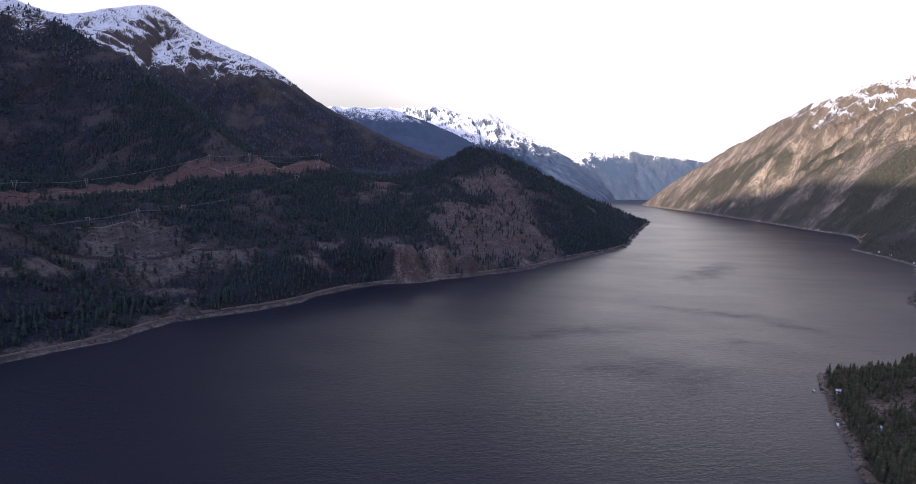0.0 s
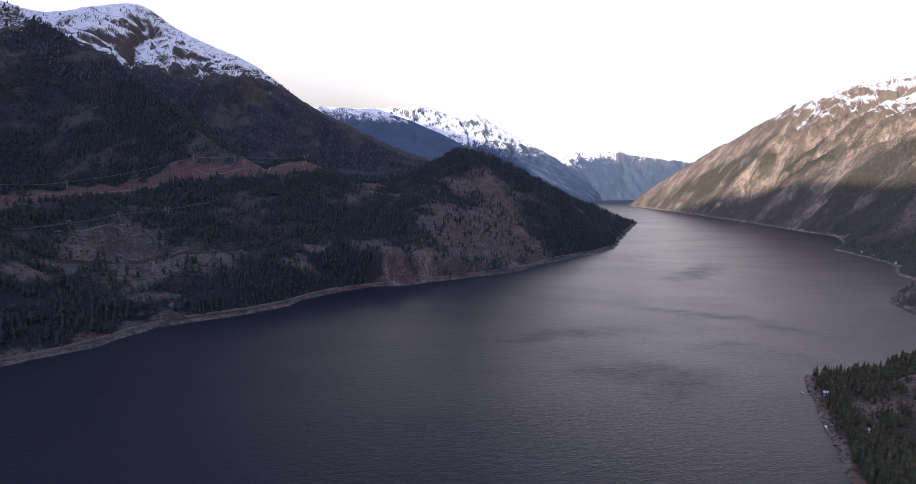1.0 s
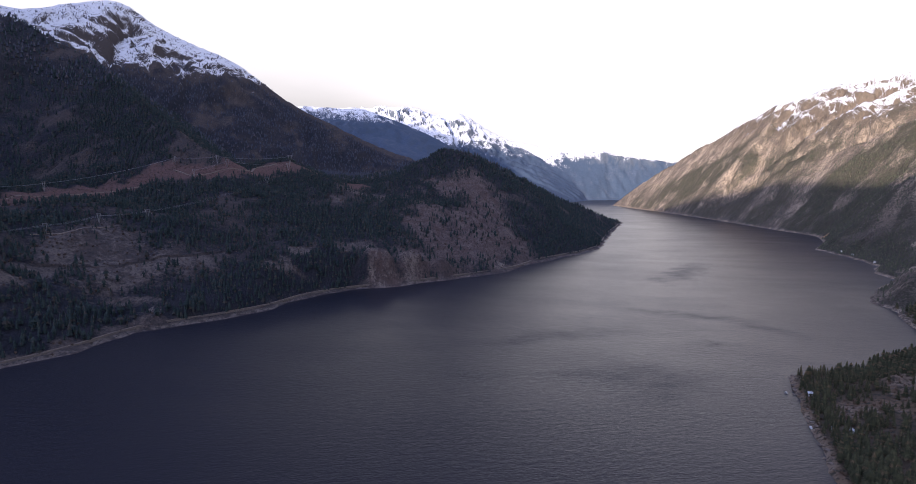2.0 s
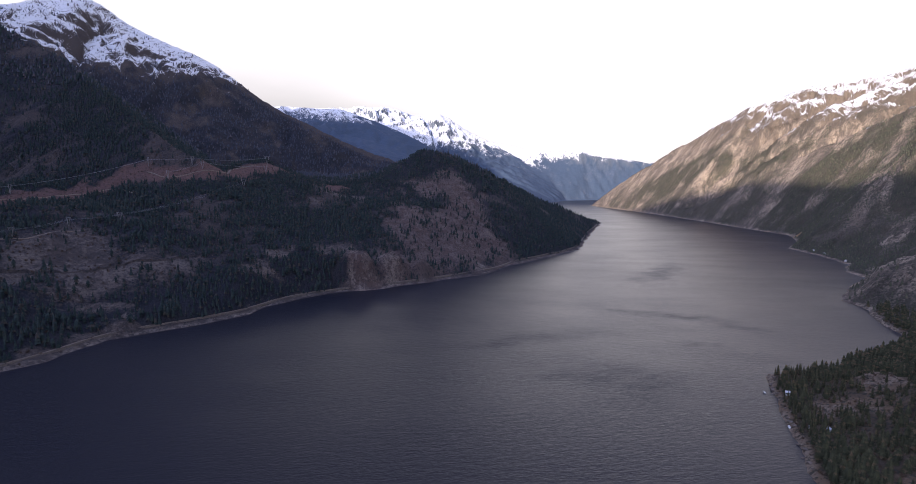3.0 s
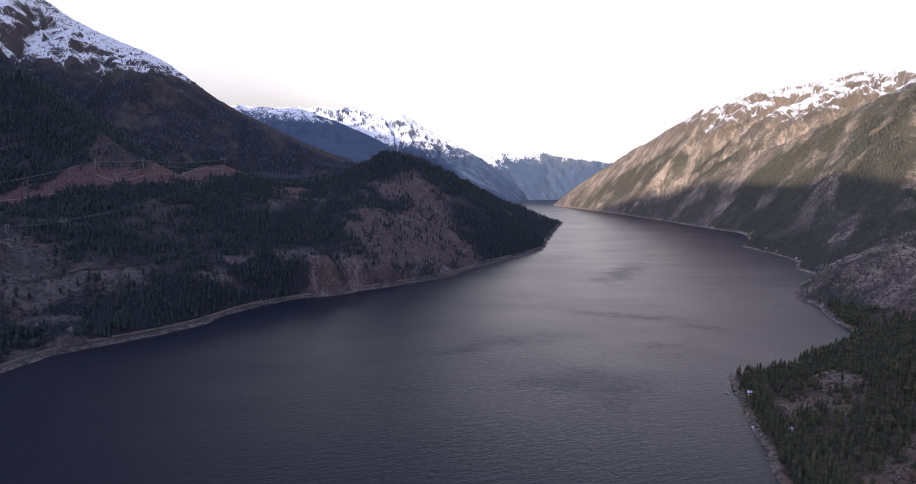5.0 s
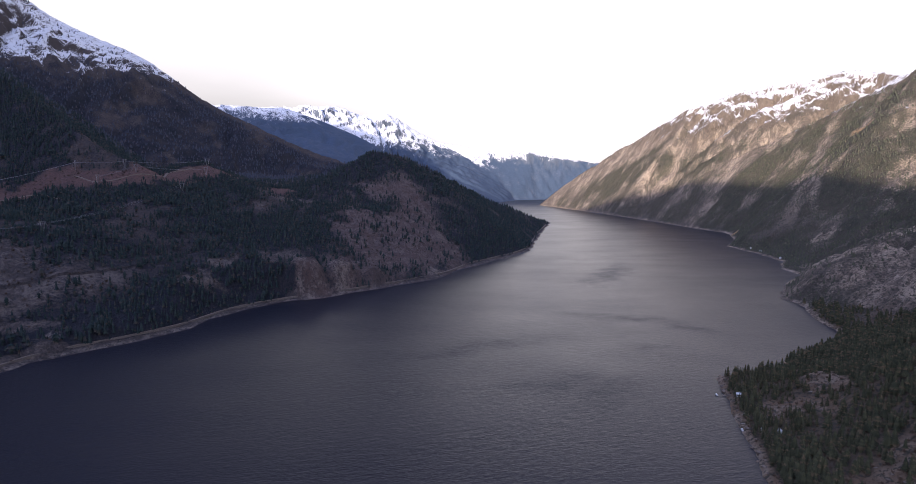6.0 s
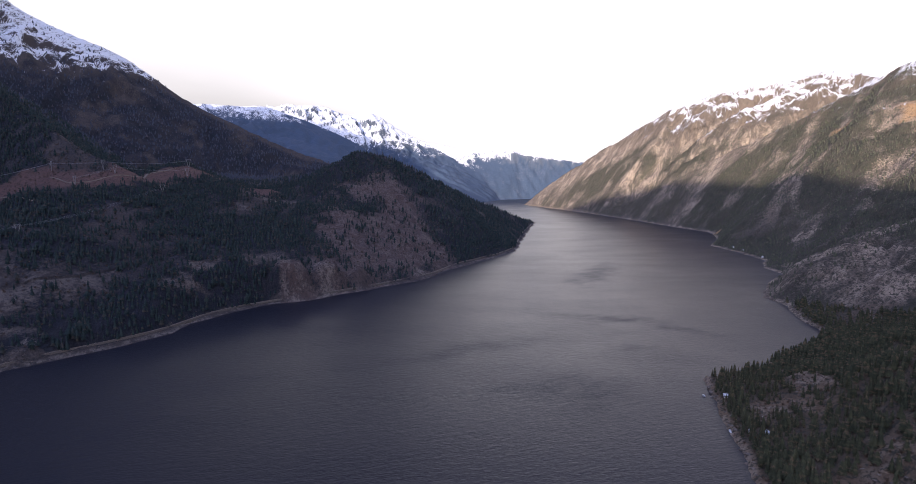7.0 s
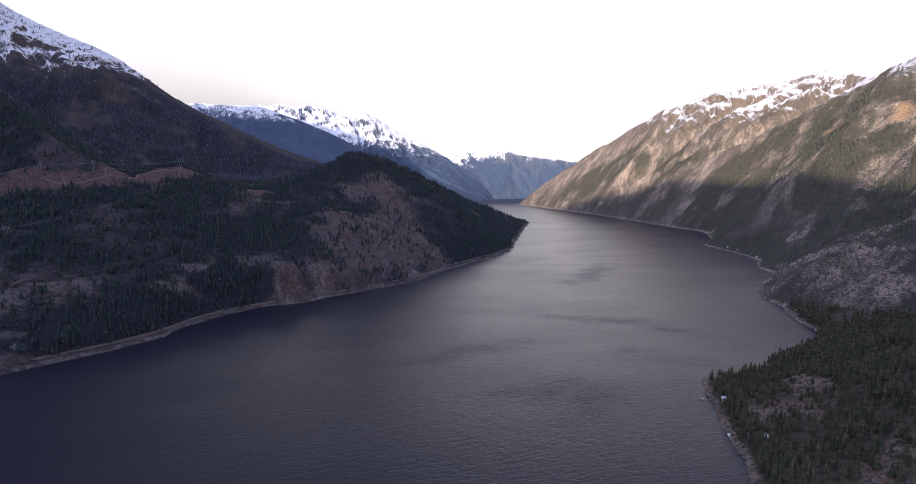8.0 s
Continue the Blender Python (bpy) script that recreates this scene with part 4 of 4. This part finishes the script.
for (x, y), (x2, y2), z, z2 in zip(rail_line, rail_line[1:], rz, rz[1:]):
    n = Vector((-(y2 - y), x2 - x, 0)).normalized()
    for k in range(6):
        c = Vector((x + (x2 - x) * k / 6, y + (y2 - y) * k / 6, z + (z2 - z) * k / 6 + 0.74))
        bar(bm, c - n * 1.25, c + n * 1.25, 0.16, 4)
part("sleepers", bm, TIMBER, railway)["kind"] = "stuff"

for pts in ([(-640, 830), (-610, 915), (-560, 975), (-500, 985), (-450, 948)], [(-470, 1040), (-431, 1020), (-395, 1050), (-352, 1072), (-364, 1160), (-330, 1215)], [(-475, 676), (-450, 690), (-430, 720), (-418, 745)]):
    line = eased(walk_line(pts, 6), 8)
    zs = survey(height_west, np.array([p[0] for p in line]), np.array([p[1] for p in line]))[0]
    bm = bmesh.new()
    ribbon(bm, line, 0, 3.4, 0.5, 1.5, [float(z) for z in zs])
    tagged(part("dirt_track", bm, DIRT), "pale dirt track across the cleared strip", "track", kind="structure")


# ---- cabins, docks and boats
def cabin(wide, deep, wall_h, wall, roof, label):
    root = new("cabin")
    bm = bmesh.new()
    box(bm, -wide / 2, wide / 2, -deep / 2, deep / 2, -1.5, wall_h)
    for x in (-wide / 2, wide / 2):
        v = [bm.verts.new(p) for p in ((x, -deep / 2, wall_h), (x, deep / 2, wall_h), (x, 0, wall_h + deep * 0.32))]
        bm.faces.new(v if x > 0 else v[::-1])
    part("wall", bm, wall, root)
    bm = bmesh.new()
    for side in (-1, 1):
        e = 0.45
        lo, hi = (side * (deep / 2 + e), wall_h - e * 0.6), (0, wall_h + deep * 0.32 + 0.05)
        pts = [(x, y, z + dz) for dz in (0, 0.18) for x, (y, z) in ((-wide / 2 - e, lo), (wide / 2 + e, lo), (wide / 2 + e, hi), (-wide / 2 - e, hi))]
        v = [bm.verts.new(p) for p in pts]
        for f in ((3, 2, 1, 0), (4, 5, 6, 7), (0, 1, 5, 4), (1, 2, 6, 5), (2, 3, 7, 6), (3, 0, 4, 7)):
            bm.faces.new([v[i] for i in f])
    bmesh.ops.recalc_face_normals(bm, faces=bm.faces)
    part("roof", bm, roof, root)
    for x in (-wide * 0.28, wide * 0.28):
        bm = bmesh.new()
        half = min(0.5, wide * 0.16)
        box(bm, x - half - 0.08, x + half + 0.08, -deep / 2 - 0.05, -deep / 2 + 0.02, wall_h * 0.4 - 0.08, wall_h * 0.82 + 0.08)
        window = part("window", bm, WHITE, root)
        bm = bmesh.new()
        box(bm, x - half, x + half, -deep / 2 - 0.06, -deep / 2 - 0.045, wall_h * 0.4, wall_h * 0.82)
        part("pane", bm, DARK, window, "dark window pane")
    bm = bmesh.new()
    box(bm, -0.45, 0.45, -deep / 2 - 0.05, -deep / 2 + 0.02, 0.05, min(2.0, wall_h * 0.9))
    part("door", bm, TIMBER, root)
    bm = bmesh.new()
    box(bm, wide * 0.2, wide * 0.2 + 0.5, 0.4, 0.9, wall_h, wall_h + deep * 0.32 + 0.7)
    part("chimney", bm, ROOFING, root)
    return tagged(root, label, "cabin")


def dock(long, wide):
    root = new("dock")
    n = max(4, int(long / 0.5))
    for k in range(n):
        bm = bmesh.new()
        box(bm, k * long / n + 0.03, (k + 1) * long / n - 0.03, -wide / 2, wide / 2, 0.42, 0.5)
        part("plank", bm, TIMBER, root)
    for k in range(3):
        for y in (-wide / 2, wide / 2):
            bm = bmesh.new()
            bar(bm, (long * (0.15 + 0.4 * k), y, -2.0), (long * (0.15 + 0.4 * k), y, 0.9), 0.12, 6)
            part("post", bm, TIMBER, root)
    return tagged(root, "weathered timber dock on posts at the shore", "dock")


def boat(long):
    root = new("boat")
    bm = bmesh.new()
    rows = []
    for k in range(7):
        u = k / 6
        w = 0.19 * long * (1 - max(0, u - 0.45) ** 2 * 3.3)
        x, keel = (u - 0.5) * long, 0.02 + 0.25 * max(0, u - 0.7)
        rows.append([bm.verts.new(p) for p in ((x, -w, 0.7 + 0.2 * u), (x, -w * 0.7, 0.1 + keel), (x, 0, -0.15 + keel), (x, w * 0.7, 0.1 + keel), (x, w, 0.7 + 0.2 * u))])
    for a, b in zip(rows, rows[1:]):
        for i in range(4):
            bm.faces.new((a[i], a[i + 1], b[i + 1], b[i]))
        bm.faces.new((a[0], b[0], b[4], a[4]))
    bm.faces.new(rows[0][::-1])
    bm.faces.new(rows[-1])
    part("hull", bm, WHITE, root)
    bm = bmesh.new()
    box(bm, -0.1 * long, 0.18 * long, -0.11 * long, 0.11 * long, 0.75, 1.5)
    top = part("cabin_top", bm, WHITE, root)
    bm = bmesh.new()
    box(bm, 0.18 * long, 0.19 * long, -0.09 * long, 0.09 * long, 0.95, 1.4)
    part("windscreen", bm, DARK, top, "dark glass windscreen")
    return tagged(root, "small white motor boat moored at the rocks", "boat")


def stand(ob, x, y, turn, height, lift=0.0):
    ob.matrix_basis = pose(x, y, max(level_at(height, x, y), 0) + lift, 0, 0, turn)


home = cabin(2.6, 2.2, 1.9, WHITE, PALE_ROOF, "small white cabin with a pale roof among conifers")
stand(home, 266.5, 369, -30, height_east, 0.3)
shed = cabin(2.4, 1.8, 1.6, WHITE, PALE_ROOF, "small white boat shed on the rocky bank")
stand(shed, 243, 315, 20, height_east, 0.3)
lodge = cabin(3.2, 1.8, 1.5, WHITE, PALE_ROOF, "low white cabin behind the rocky bank")
stand(lodge, 249, 308, 55, height_east, 0.3)
pier = dock(4.5, 1.5)
pier.matrix_basis = pose(264.5, 377, 0.1, 0, 0, 150)
craft = boat(4.2)
craft.matrix_basis = pose(236, 325, 0.0, 0, 0, 75)
skiff = boat(2.8)
skiff.matrix_basis = pose(257, 381, 0.0, 0, 0, 100)
for x, y, turn in ((862, 1086, 60), (826, 985, 40), (868, 1126, 80)):
    far_home = cabin(4.5, 3.5, 2.4, WHITE, ROOFING, "pale lakeside cabin at the foot of the eastern slope")
    stand(far_home, x + 6, y + 4, turn, height_east, 0.2)


# ---- loose stones and bleached logs
def stone_shape(r):
    bm = bmesh.new()
    bmesh.ops.create_icosphere(bm, subdivisions=1, radius=0.5)
    co = [v.co * r.uniform(0.7, 1.2) for v in bm.verts]
    tris = [[v.index for v in f.verts] for f in bm.faces]
    out = np.array([(c.x * 1.3, c.y, c.z * 0.75 + 0.5) for c in co]), np.array(tris)
    bm.free()
    return out


r = random.Random(3)
STONES = [stone_shape(r) for _ in range(6)]


def bare_east(d, wood, snow, rock, brown):
    return np.clip(rock * 0.8, 0, 1)


def rim_west(d, wood, snow, rock, brown):
    return smooth(1.0, 3.0, d) * smooth(16, 6, d)


forest("boulders", scatter(195, 700, 130, 800, 4.2, height_east, bare_east, rng, 1.2, 0.8), STONES, 1.7, rng, BOULDER, "loose grey-brown boulders on open rocky ground")
forest("shore_stones", scatter(-400, 480, 420, 1420, 3.6, height_west, rim_west, rng, 1.0, 0.5), STONES, 1.0, rng, BOULDER, "grey stones along the western beach")
LOG = (np.array([(-0.5, -0.03, 0), (0.5, -0.02, 0.1), (0.5, 0.02, 0.1), (-0.5, 0.03, 0), (0, 0, 0.16)]), np.array([(0, 1, 4), (1, 2, 4), (2, 3, 4), (3, 0, 4)]))
forest("fallen_logs", scatter(195, 420, 180, 460, 4.4, height_east, bare_east, rng, 1.0, 0.5), [LOG], 5.0, rng, PALE_LOG, "bleached fallen logs lying on the clearings")


# ---- large boulders along the rim of the cape, each a thing of its own
def boulder(seed):
    rr = random.Random(seed)
    bm = bmesh.new()
    bmesh.ops.create_icosphere(bm, subdivisions=2, radius=0.5)
    for v in bm.verts:
        v.co *= 1 + 0.35 * noise.noise(v.co * 2.3 + Vector((seed * 7.1, 0, 0)))
        v.co.z = max(v.co.z, -0.28 + 0.05 * rr.random())
    return tagged(part("boulder", bm, BOULDER), "weathered grey-brown boulder at the water's edge", "rock", "boulders round the cape")


rocks = [boulder(k) for k in range(5)]
rim = [p for p in walk_line([p for p in SHORE_EAST if 150 < p[1] < 700], 7)]
pick = random.Random(21)
for i, (x, y) in enumerate(rim):
    size = pick.uniform(1.0, 2.8)
    ox, oy = pick.uniform(-0.5, 3.5), pick.uniform(-2, 2)
    m = pose(x + ox, y + oy, max(level_at(height_east, x + ox, y + oy), -0.3) + 0.1 * size, pick.uniform(-12, 12), pick.uniform(-12, 12), pick.uniform(0, 360)) @ Matrix.Diagonal((size * 1.3, size, size * 0.8, 1))
    if i < len(rocks):
        rocks[i].matrix_basis = m
    else:
        base = rocks[i % len(rocks)]
        copy_thing(base, m @ Matrix.Diagonal((*(1 / c for c in base.scale), 1)))
